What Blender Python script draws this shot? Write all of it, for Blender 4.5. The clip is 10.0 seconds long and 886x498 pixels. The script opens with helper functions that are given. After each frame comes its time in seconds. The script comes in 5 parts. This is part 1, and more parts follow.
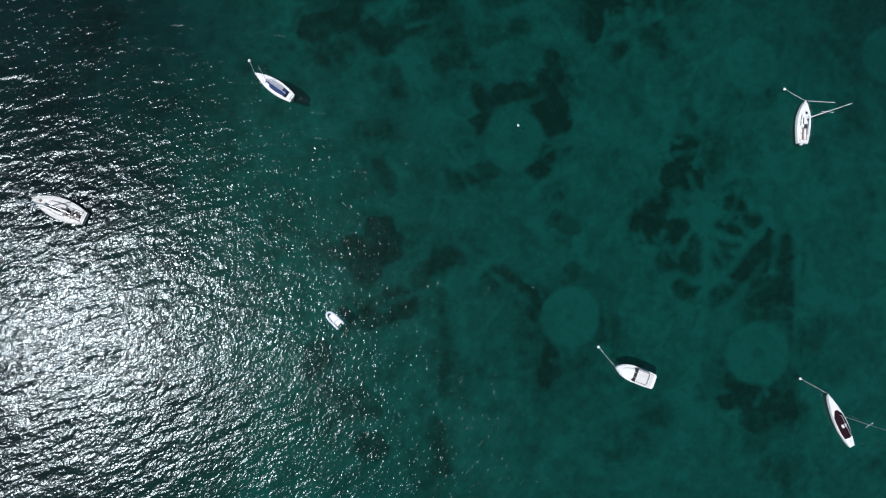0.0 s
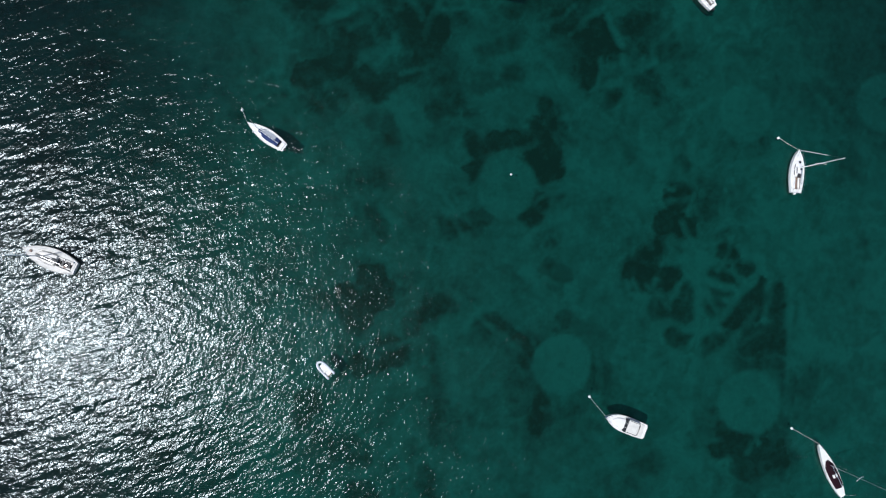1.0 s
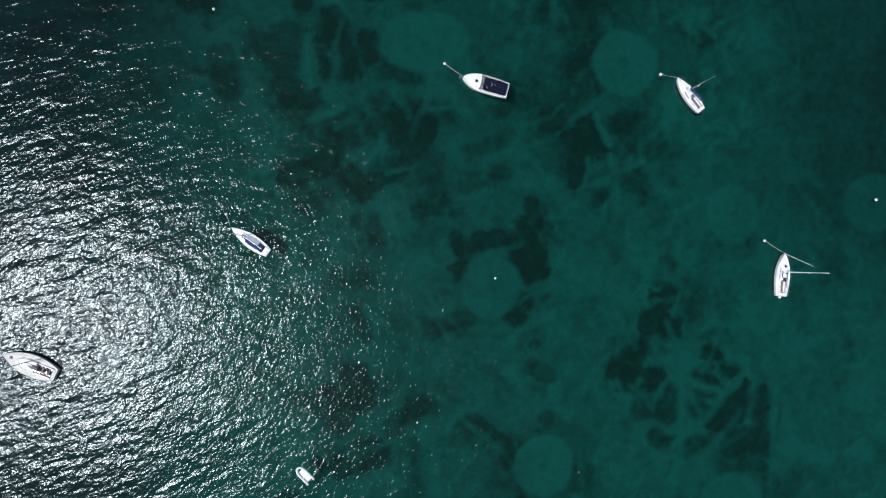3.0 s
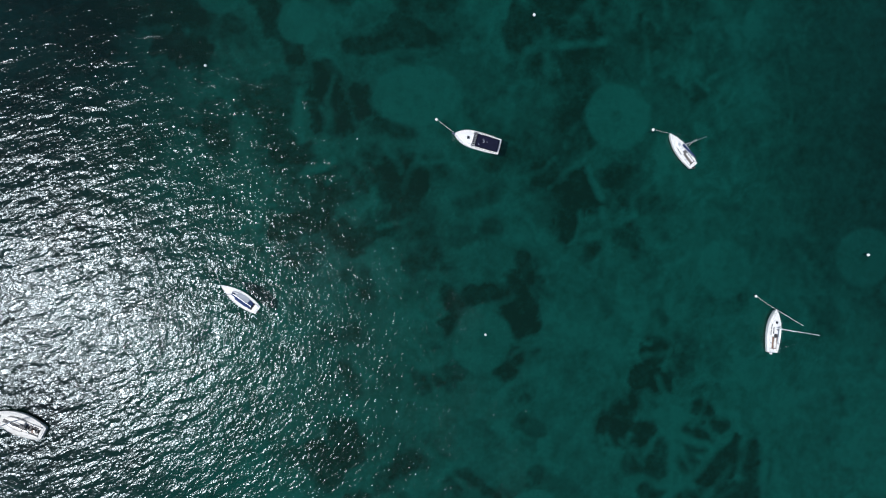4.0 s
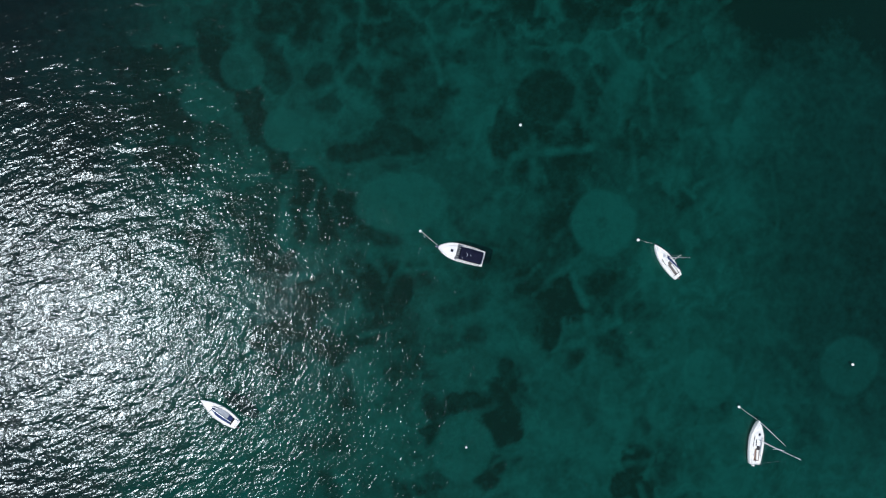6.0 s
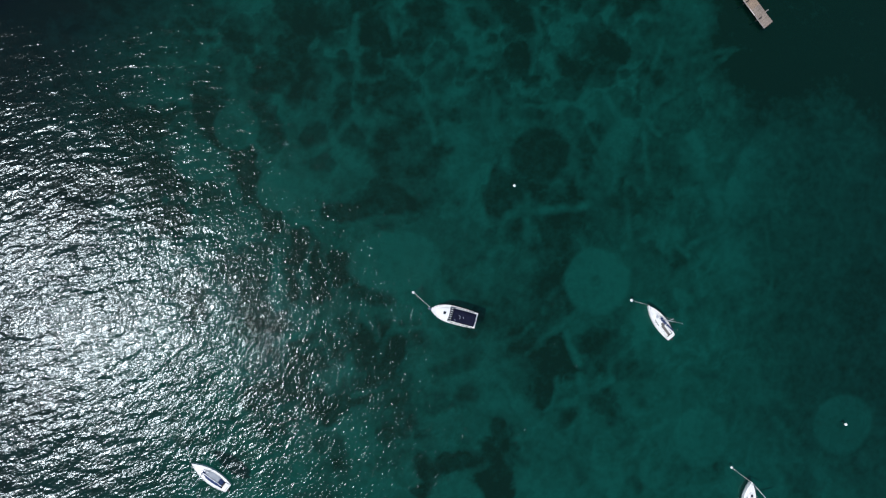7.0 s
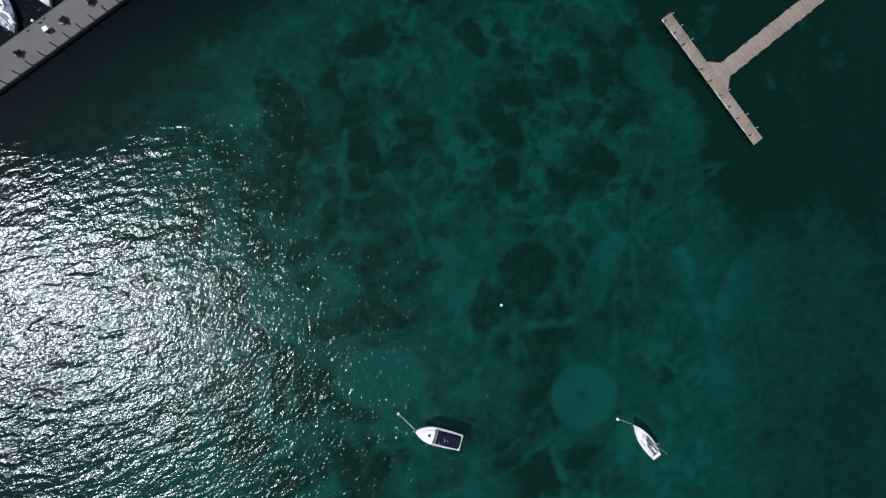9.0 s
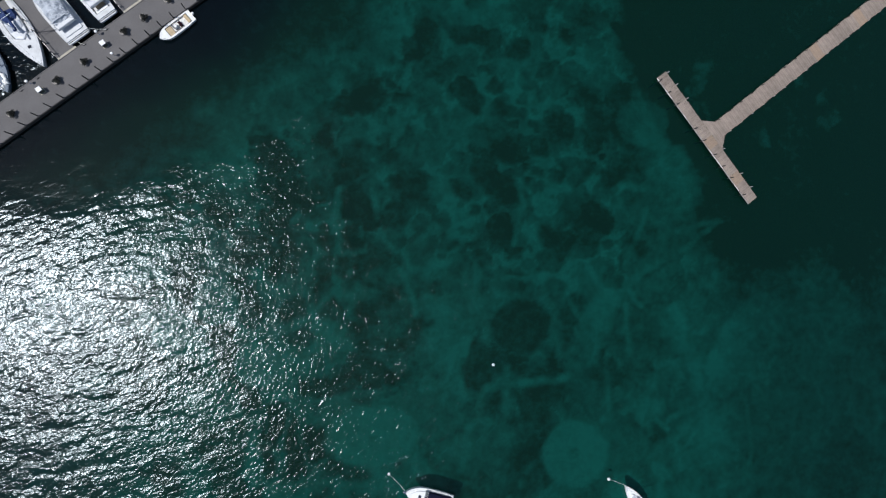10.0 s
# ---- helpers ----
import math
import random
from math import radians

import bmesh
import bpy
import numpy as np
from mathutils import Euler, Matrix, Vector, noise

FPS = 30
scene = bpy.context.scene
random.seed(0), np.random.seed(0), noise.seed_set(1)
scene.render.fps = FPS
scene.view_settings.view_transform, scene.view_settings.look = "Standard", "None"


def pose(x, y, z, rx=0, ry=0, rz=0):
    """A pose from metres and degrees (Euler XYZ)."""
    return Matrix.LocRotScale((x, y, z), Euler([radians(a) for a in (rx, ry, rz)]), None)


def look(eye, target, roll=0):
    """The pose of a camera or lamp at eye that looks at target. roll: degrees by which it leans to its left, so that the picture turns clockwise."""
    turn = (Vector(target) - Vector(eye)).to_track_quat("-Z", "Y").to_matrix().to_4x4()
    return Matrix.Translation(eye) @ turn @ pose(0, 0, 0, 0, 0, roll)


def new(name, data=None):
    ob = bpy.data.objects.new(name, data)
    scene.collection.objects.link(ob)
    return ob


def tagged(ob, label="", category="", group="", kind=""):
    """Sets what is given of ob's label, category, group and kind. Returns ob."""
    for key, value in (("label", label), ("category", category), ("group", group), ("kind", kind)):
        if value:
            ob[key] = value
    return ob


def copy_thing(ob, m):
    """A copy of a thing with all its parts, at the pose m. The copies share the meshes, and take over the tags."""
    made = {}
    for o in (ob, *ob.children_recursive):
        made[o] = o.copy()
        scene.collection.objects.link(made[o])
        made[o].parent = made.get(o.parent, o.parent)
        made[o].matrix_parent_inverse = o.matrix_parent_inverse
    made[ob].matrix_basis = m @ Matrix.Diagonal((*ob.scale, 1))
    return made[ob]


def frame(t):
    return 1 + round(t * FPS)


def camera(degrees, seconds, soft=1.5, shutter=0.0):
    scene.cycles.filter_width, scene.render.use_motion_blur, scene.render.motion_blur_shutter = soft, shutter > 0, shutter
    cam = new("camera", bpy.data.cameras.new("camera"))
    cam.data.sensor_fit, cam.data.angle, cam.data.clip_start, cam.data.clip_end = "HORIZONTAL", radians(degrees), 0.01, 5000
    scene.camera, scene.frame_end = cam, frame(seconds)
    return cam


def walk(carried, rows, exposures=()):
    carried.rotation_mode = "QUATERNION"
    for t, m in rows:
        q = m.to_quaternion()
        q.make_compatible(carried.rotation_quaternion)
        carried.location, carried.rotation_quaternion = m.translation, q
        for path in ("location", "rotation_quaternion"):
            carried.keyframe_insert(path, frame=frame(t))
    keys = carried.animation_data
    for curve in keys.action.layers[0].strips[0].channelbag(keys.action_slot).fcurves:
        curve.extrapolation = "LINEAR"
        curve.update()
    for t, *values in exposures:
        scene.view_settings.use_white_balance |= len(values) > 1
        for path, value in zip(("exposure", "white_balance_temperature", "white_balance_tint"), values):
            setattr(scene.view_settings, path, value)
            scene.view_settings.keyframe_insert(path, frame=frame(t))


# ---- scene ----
cam = camera(73.7, 10.0, soft=1.2)
PATH = [
    (0.0, pose(-0.014, -0.079, 110.000, 1.258, -6.649, 0.184)),
    (0.5, pose(0.762, 4.283, 110.143, 1.258, -6.649, 0.430)),
    (1.0, pose(1.475, 9.086, 110.286, 1.258, -6.649, 0.692)),
    (1.5, pose(2.127, 13.754, 110.429, 1.258, -6.649, 0.946)),
    (2.0, pose(2.782, 18.714, 110.572, 1.258, -6.649, 1.201)),
    (2.5, pose(3.466, 23.399, 110.715, 1.258, -6.649, 1.440)),
    (3.0, pose(4.178, 28.526, 110.858, 1.258, -6.649, 1.680)),
    (3.5, pose(4.894, 33.850, 111.001, 1.258, -6.649, 1.916)),
    (4.0, pose(5.590, 39.128, 111.144, 1.258, -6.649, 2.146)),
    (4.5, pose(6.246, 44.113, 111.287, 1.258, -6.649, 2.365)),
    (5.0, pose(6.866, 49.585, 111.430, 1.258, -6.649, 2.592)),
    (5.5, pose(7.419, 54.694, 111.573, 1.258, -6.649, 2.813)),
    (6.0, pose(7.881, 60.287, 111.717, 1.258, -6.649, 3.041)),
    (6.5, pose(8.255, 66.108, 111.860, 1.258, -6.649, 3.263)),
    (7.0, pose(8.544, 71.904, 112.003, 1.258, -6.649, 3.465)),
    (7.5, pose(8.748, 77.416, 112.146, 1.258, -6.649, 3.639)),
    (8.0, pose(8.979, 83.425, 112.289, 1.258, -6.649, 3.810)),
    (8.5, pose(9.271, 89.016, 112.432, 1.258, -6.649, 3.963)),
    (9.0, pose(9.574, 94.858, 112.575, 1.258, -6.649, 4.164)),
    (9.5, pose(9.856, 100.563, 112.718, 1.258, -6.649, 4.432)),
    (10.0, pose(10.103, 106.194, 112.861, 1.258, -6.649, 4.741)),
]
walk(cam, PATH, [(0.0, 0.0, 6200.0, 10.0), (10.0, 0.0, 6200.0, 10.0)])

# ---- light ----
SUN_AZ = 194.2      # compass of the sun in the plan, degrees from +x
SUN_EL = 63.7
sun_way = Vector((math.cos(radians(SUN_AZ)) * math.cos(radians(SUN_EL)),
                  math.sin(radians(SUN_AZ)) * math.cos(radians(SUN_EL)),
                  math.sin(radians(SUN_EL))))
world = bpy.data.worlds.new("sky")
world.use_nodes = True
scene.world = world
wn, wl = world.node_tree.nodes, world.node_tree.links
sky = wn.new("ShaderNodeTexSky")
sky.sky_type = "NISHITA"
sky.sun_disc = False
sky.sun_elevation = radians(SUN_EL)
sky.sun_rotation = radians(90.0 - SUN_AZ)
sky.air_density, sky.dust_density, sky.ozone_density = 1.0, 1.0, 1.2
wl.new(sky.outputs[0], wn["Background"].inputs[0])
wn["Background"].inputs[1].default_value = 0.09
sun_data = bpy.data.lights.new("sun", "SUN")
sun_data.energy, sun_data.angle, sun_data.color = 3.95, radians(0.53), (1.0, 0.995, 0.99)
sun = new("sun", sun_data)
sun.matrix_world = look(sun_way * 300, (0, 0, 0))


# ---- materials ----
def nodes_of(name):
    m = bpy.data.materials.new(name)
    m.use_nodes = True
    return m, m.node_tree.nodes, m.node_tree.links


def add(nodes, links, kind, inputs=None, **settings):
    """A node with its settings and inputs: a value, or an output socket to link."""
    n = nodes.new(kind)
    for key, value in settings.items():
        if key == "operation":
            n.operation = value
        elif key == "data_type":
            n.data_type = value
        elif key == "blend_type":
            n.blend_type = value
        elif key == "attribute_name":
            n.attribute_name = value
        elif key == "vector_type":
            n.vector_type = value
        elif key == "distribution":
            n.distribution = value
    for key, value in (inputs or {}).items():
        if isinstance(value, bpy.types.NodeSocket):
            links.new(value, n.inputs[key])
        else:
            n.inputs[key].default_value = value
    return n


def ramp(nodes, links, fac, stops):
    n = nodes.new("ShaderNodeValToRGB")
    e = n.color_ramp.elements
    e[0].position, e[0].color = stops[0][0], (*stops[0][1], 1)
    e[1].position, e[1].color = stops[-1][0], (*stops[-1][1], 1)
    for p, c in stops[1:-1]:
        x = e.new(p)
        x.color = (*c, 1)
    links.new(fac, n.inputs[0])
    return n.outputs[0]


def surface(name, base, worn, rough=0.5, metal=0.0, broad=0.6, fine=14.0, relief=0.01, spread=0.5, random_tone=0.0, coat=0.0, shine=0.5):
    """A weathered material: base colour, a worn colour in broad stains and fine grain, and a fine relief."""
    m, n, l = nodes_of(name)
    b = n["Principled BSDF"]
    where = add(n, l, "ShaderNodeTexCoord").outputs["Object"]
    n1 = add(n, l, "ShaderNodeTexNoise", {"Vector": where, "Scale": broad, "Detail": 5.0, "Roughness": 0.6})
    n2 = add(n, l, "ShaderNodeTexNoise", {"Vector": where, "Scale": fine, "Detail": 3.0, "Roughness": 0.6})
    both = add(n, l, "ShaderNodeMath", {0: n1.outputs[0], 1: n2.outputs[0]}, operation="MULTIPLY").outputs[0]
    mix = ramp(n, l, both, [(0.25 - 0.2 * spread, base), (0.25 + 0.35 * spread, worn)])
    if random_tone:
        info = add(n, l, "ShaderNodeObjectInfo").outputs["Random"]
        isl = add(n, l, "ShaderNodeNewGeometry").outputs["Random Per Island"]
        tone = add(n, l, "ShaderNodeMath", {0: info, 1: isl}, operation="ADD").outputs[0]
        value = add(n, l, "ShaderNodeMapRange", {"Value": tone, 1: 0.0, 2: 2.0, 3: 1 - random_tone, 4: 1 + random_tone}).outputs[0]
        mix = add(n, l, "ShaderNodeHueSaturation", {"Color": mix, "Value": value}).outputs[0]
    l.new(mix, b.inputs["Base Color"])
    r = add(n, l, "ShaderNodeMapRange", {"Value": n1.outputs[0], 1: 0.3, 2: 0.7, 3: max(rough - 0.1, 0.03), 4: min(rough + 0.1, 1.0)}).outputs[0]
    l.new(r, b.inputs["Roughness"])
    b.inputs["Metallic"].default_value = metal
    b.inputs["Coat Weight"].default_value = coat
    b.inputs["Specular IOR Level"].default_value = shine
    bump = add(n, l, "ShaderNodeBump", {"Height": n2.outputs[0], "Distance": relief, "Strength": 0.6})
    l.new(bump.outputs[0], b.inputs["Normal"])
    return m


GELCOAT = surface("white_gelcoat", (0.78, 0.765, 0.74), (0.62, 0.61, 0.58), 0.3, broad=0.9, fine=9, relief=0.002, coat=0.15)
GELCOAT_OLD = surface("aged_gelcoat", (0.65, 0.61, 0.56), (0.52, 0.49, 0.44), 0.45, broad=1.2, fine=8, relief=0.003)
DECK = surface("nonslip_deck", (0.77, 0.755, 0.72), (0.61, 0.60, 0.56), 0.6, broad=1.1, fine=30, relief=0.003)
GELCOAT_DULL = surface("dull_gelcoat", (0.61, 0.61, 0.61), (0.47, 0.47, 0.47), 0.4, broad=0.9, fine=9, relief=0.003)
DECK_DULL = surface("dull_deck", (0.60, 0.60, 0.59), (0.44, 0.44, 0.43), 0.65, broad=1.1, fine=26, relief=0.003)
DECK_OLD = surface("dirty_deck", (0.68, 0.66, 0.61), (0.50, 0.48, 0.44), 0.65, broad=1.4, fine=22, relief=0.004)
TEAK = surface("teak", (0.23, 0.145, 0.11), (0.15, 0.095, 0.075), 0.6, broad=1.5, fine=24, relief=0.004)
TAN = surface("tan_deck", (0.44, 0.33, 0.19), (0.32, 0.24, 0.14), 0.6, broad=1.6, fine=20, relief=0.003)
NAVY = surface("navy_canvas", (0.004, 0.005, 0.016), (0.014, 0.016, 0.036), 0.95, broad=1.2, fine=12, relief=0.012, shine=0.12)
BLUE = surface("blue_canvas", (0.014, 0.026, 0.085), (0.05, 0.075, 0.16), 0.85, broad=1.4, fine=12, relief=0.012, shine=0.12)
MAROON = surface("maroon_canvas", (0.011, 0.003, 0.006), (0.024, 0.008, 0.012), 0.95, broad=1.2, fine=12, relief=0.01, shine=0.12)
HULL_GREY = surface("grey_hull_paint", (0.16, 0.19, 0.23), (0.10, 0.12, 0.15), 0.4, broad=0.8, fine=9, relief=0.002)
GREY_CANVAS = surface("grey_canvas", (0.45, 0.47, 0.50), (0.28, 0.30, 0.33), 0.85, broad=1.0, fine=10, relief=0.012)
SAILCLOTH = surface("sailcloth", (0.80, 0.79, 0.75), (0.62, 0.61, 0.57), 0.8, broad=1.5, fine=14, relief=0.01)
TINTED = surface("tinted_glass", (0.012, 0.014, 0.018), (0.03, 0.033, 0.04), 0.08, broad=2, fine=10, relief=0.0)
PAINTED = surface("white_spar_paint", (0.90, 0.90, 0.88), (0.78, 0.78, 0.76), 0.4, broad=2, fine=16, relief=0.001)
ALLOY = surface("alloy", (0.75, 0.76, 0.78), (0.5, 0.5, 0.52), 0.35, 0.85, broad=2, fine=20, relief=0.001)
STEEL = surface("stainless_steel", (0.7, 0.7, 0.72), (0.55, 0.55, 0.57), 0.2, 1.0, broad=3, fine=20, relief=0.0)
RUBBER = surface("black_rubber", (0.018, 0.018, 0.02), (0.05, 0.05, 0.05), 0.75, broad=2, fine=20, relief=0.004)
DARKWELL = surface("dark_sole", (0.09, 0.085, 0.08), (0.16, 0.15, 0.14), 0.7, broad=2, fine=16, relief=0.003)
PVC = surface("grey_inflatable_fabric", (0.66, 0.68, 0.70), (0.48, 0.50, 0.52), 0.55, broad=2, fine=14, relief=0.003)
ROPE = surface("mooring_rope", (0.72, 0.73, 0.68), (0.52, 0.54, 0.47), 0.9, broad=3, fine=40, relief=0.004)
BUOY = surface("buoy_plastic", (0.80, 0.80, 0.78), (0.6, 0.61, 0.56), 0.4, broad=3, fine=18, relief=0.003)
CONCRETE = surface("quay_concrete", (0.124, 0.115, 0.111), (0.088, 0.082, 0.079), 0.9, broad=0.25, fine=5, relief=0.006, spread=0.9)
CONCRETE_PALE = surface("pale_concrete", (0.42, 0.38, 0.30), (0.30, 0.27, 0.21), 0.9, broad=0.8, fine=9, relief=0.006)
WEATHERED = surface("weathered_planks", (0.275, 0.220, 0.178), (0.15, 0.118, 0.095), 0.85, broad=0.45, fine=5, relief=0.006, spread=0.6, random_tone=0.30)
STAINED = surface("stained_planks", (0.31, 0.22, 0.15), (0.20, 0.155, 0.12), 0.85, broad=0.7, fine=7, relief=0.006, spread=0.8, random_tone=0.14)
PILE = surface("tarred_timber", (0.022, 0.019, 0.017), (0.05, 0.044, 0.04), 0.85, broad=1.5, fine=12, relief=0.01)
PILE_PALE = surface("bleached_timber", (0.34, 0.31, 0.28), (0.20, 0.18, 0.16), 0.85, broad=1.5, fine=12, relief=0.01)
BIN_GREEN = surface("green_plastic", (0.03, 0.06, 0.05), (0.05, 0.08, 0.07), 0.5, broad=2, fine=16, relief=0.003)
LEAF = surface("shrub_leaves", (0.008, 0.009, 0.006), (0.02, 0.02, 0.013), 0.7, broad=3, fine=14, relief=0.01, random_tone=0.35)


def water_material():
    """Clear green sea over sand: a wind-rippled surface that mirrors sun and sky and lets the tinted light through."""
    m, n, l = nodes_of("sea_water")
    where = add(n, l, "ShaderNodeNewGeometry").outputs["Position"]
    calm = add(n, l, "ShaderNodeAttribute", attribute_name="ripple").outputs["Fac"]
    def swell(waves):
        total = None
        for turn, along, across, detail, height, warp in waves:
            mp = add(n, l, "ShaderNodeMapping", {"Vector": where, "Rotation": (0, 0, radians(turn)), "Scale": (along, across, 1)}, vector_type="TEXTURE")
            tex = add(n, l, "ShaderNodeTexNoise", {"Vector": mp.outputs[0], "Scale": 1.0, "Detail": detail, "Roughness": 0.55, "Distortion": warp})
            part_h = add(n, l, "ShaderNodeMath", {0: tex.outputs[0], 1: height}, operation="MULTIPLY").outputs[0]
            total = part_h if total is None else add(n, l, "ShaderNodeMath", {0: total, 1: part_h}, operation="ADD").outputs[0]
        return add(n, l, "ShaderNodeMath", {0: total, 1: calm}, operation="MULTIPLY").outputs[0]

    broad = swell(WAVES)
    bump = add(n, l, "ShaderNodeBump", {"Height": broad, "Distance": 1.0, "Strength": 1.0}).outputs[0]
    crisp = add(n, l, "ShaderNodeBump", {"Height": swell(RIPPLES), "Distance": 1.0, "Strength": 1.0, "Normal": bump}).outputs[0]
    # deeper water swallows more light and turns from green to blue
    depth = add(n, l, "ShaderNodeAttribute", attribute_name="depth").outputs["Fac"]
    tint = add(n, l, "ShaderNodeMixRGB", {0: depth, 1: (0.084, 0.35, 0.335, 1), 2: (0.020, 0.070, 0.092, 1)})
    murk = add(n, l, "ShaderNodeMixRGB", {0: depth, 1: (0.010, 0.108, 0.088, 1), 2: (0.009, 0.032, 0.050, 1)})
    clear = add(n, l, "ShaderNodeBsdfTransparent", {"Color": tint.outputs[0]})
    haze = add(n, l, "ShaderNodeBsdfDiffuse", {"Color": murk.outputs[0]})
    body = add(n, l, "ShaderNodeMixShader", {0: 0.052, 1: clear.outputs[0], 2: haze.outputs[0]})
    # the finest ripples blur the mirror; they die down with the wind
    blur = add(n, l, "ShaderNodeMapRange", {"Value": calm, 1: 0.2, 2: 1.0, 3: 0.192, 4: 0.217}).outputs[0]
    soft = add(n, l, "ShaderNodeBsdfGlossy", {"Color": (0.78, 0.875, 0.91, 1), "Roughness": blur, "Normal": bump}, distribution="BECKMANN")
    keen = add(n, l, "ShaderNodeBsdfGlossy", {"Color": (0.78, 0.875, 0.91, 1), "Roughness": 0.135, "Normal": crisp}, distribution="BECKMANN")
    gloss = add(n, l, "ShaderNodeMixShader", {0: 0.42, 1: soft.outputs[0], 2: keen.outputs[0]})
    fres = add(n, l, "ShaderNodeFresnel", {"IOR": 1.33, "Normal": bump})
    top = add(n, l, "ShaderNodeMixShader", {0: fres.outputs[0], 1: body.outputs[0], 2: gloss.outputs[0]})
    l.new(top.outputs[0], n["Material Output"].inputs["Surface"])
    n.remove(n["Principled BSDF"])
    return m


# crest direction in degrees, length along the crest, wave length, detail, height, warp (metres)
WAVES = [
    (19, 6.8, 2.9, 1.0, 0.23, 0.5),
    (24, 3.0, 1.36, 2.0, 0.170, 0.5),
    (62, 1.13, 0.67, 2.0, 0.106, 0.6),
]
RIPPLES = [
    (98, 0.5, 0.28, 1.0, 0.053, 0.4),
]
WATER = water_material()


def seabed_material():
    """Pale sand with dark seagrass where the bed's own growth map says so."""
    m, n, l = nodes_of("sand_and_seagrass")
    b = n["Principled BSDF"]
    where = add(n, l, "ShaderNodeNewGeometry").outputs["Position"]
    grass = add(n, l, "ShaderNodeAttribute", attribute_name="seagrass").outputs["Fac"]
    n1 = add(n, l, "ShaderNodeTexNoise", {"Vector": where, "Scale": 0.6, "Detail": 5.0, "Roughness": 0.68})
    n2 = add(n, l, "ShaderNodeTexNoise", {"Vector": where, "Scale": 2.2, "Detail": 3.0, "Roughness": 0.6})
    edge = add(n, l, "ShaderNodeMath", {0: n1.outputs[0], 1: 0.5}, operation="SUBTRACT").outputs[0]
    edge = add(n, l, "ShaderNodeMath", {0: edge, 1: 1.0}, operation="MULTIPLY").outputs[0]
    fac = add(n, l, "ShaderNodeMath", {0: grass, 1: edge}, operation="ADD").outputs[0]
    sand = ramp(n, l, n2.outputs[0], [(0.3, (0.39, 0.39, 0.32)), (0.7, (0.29, 0.30, 0.255))])
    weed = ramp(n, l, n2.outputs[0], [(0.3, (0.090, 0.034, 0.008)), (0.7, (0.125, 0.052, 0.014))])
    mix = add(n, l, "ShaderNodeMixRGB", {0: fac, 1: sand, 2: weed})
    mix.use_clamp = True
    l.new(mix.outputs[0], b.inputs["Base Color"])
    b.inputs["Roughness"].default_value = 0.95
    bump = add(n, l, "ShaderNodeBump", {"Height": n2.outputs[0], "Distance": 0.08, "Strength": 0.7})
    l.new(bump.outputs[0], b.inputs["Normal"])
    return m


SEABED = seabed_material()


# ---- mesh helpers ----
def mesh_object(name, bm, material, smooth=False):
    me = bpy.data.meshes.new(name)
    bmesh.ops.recalc_face_normals(bm, faces=bm.faces)
    bm.to_mesh(me)
    bm.free()
    me.materials.append(material)
    if smooth:
        me.shade_smooth()
    return new(name, me)


def part(name, bm, material, parent, label="", smooth=False):
    ob = mesh_object(name, bm, material, smooth)
    ob.parent = parent
    if label:
        tagged(ob, label)
    return ob


def thing(name, m, label, category, group="", kind=""):
    ob = new(name)
    ob.empty_display_size = 0.5
    ob.matrix_basis = m
    return tagged(ob, label, category, group, kind)


def ring_loft(bm, rings, close_start=True, close_end=True, closed=True):
    """Skins a list of rings of points."""
    vs = [[bm.verts.new(p) for p in r] for r in rings]
    k = len(vs[0])
    for a, b in zip(vs, vs[1:]):
        for i in range(k if closed else k - 1):
            j = (i + 1) % k
            bm.faces.new((a[i], a[j], b[j], b[i]))
    if close_start:
        bm.faces.new(vs[0])
    if close_end:
        bm.faces.new(vs[-1])
    return bm


def inset_ring(pts, d):
    """Pulls a convex plan outline inwards by about d metres."""
    cx = sum(p[0] for p in pts) / len(pts)
    cy = sum(p[1] for p in pts) / len(pts)
    hx = max(abs(p[0] - cx) for p in pts)
    hy = max(abs(p[1] - cy) for p in pts)
    return [(cx + (p[0] - cx) * max(hx - d, 0.02) / hx, cy + (p[1] - cy) * max(hy - d, 0.02) / hy) for p in pts]


def slab(pts, z0, z1, soft=0.03, taper=0.0, bm=None, crown=0.0):
    """A block on a plan outline, tapering towards its softened, slightly crowned top."""
    bm = bm or bmesh.new()
    top = inset_ring(pts, taper)
    rings = [[(x, y, z0) for x, y in pts],
             [(x, y, z1 - soft) for x, y in top],
             [(x, y, z1 - 0.3 * soft) for x, y in inset_ring(top, 0.35 * soft)],
             [(x, y, z1) for x, y in inset_ring(top, soft)]]
    if crown:
        rings.append([(x, y, z1 + crown * 0.7) for x, y in inset_ring(top, soft + 0.3 * max(abs(p[1]) for p in pts))])
    return ring_loft(bm, rings)


def rect(x0, x1, y0, y1, r=0.0, k=3):
    """A plan rectangle with rounded corners."""
    if r <= 0:
        return [(x0, y0), (x1, y0), (x1, y1), (x0, y1)]
    out = []
    for cx, cy, a in ((x1 - r, y0 + r, -90), (x1 - r, y1 - r, 0), (x0 + r, y1 - r, 90), (x0 + r, y0 + r, 180)):
        for i in range(k + 1):
            t = radians(a + 90 * i / k)
            out.append((cx + r * math.cos(t), cy + r * math.sin(t)))
    return out


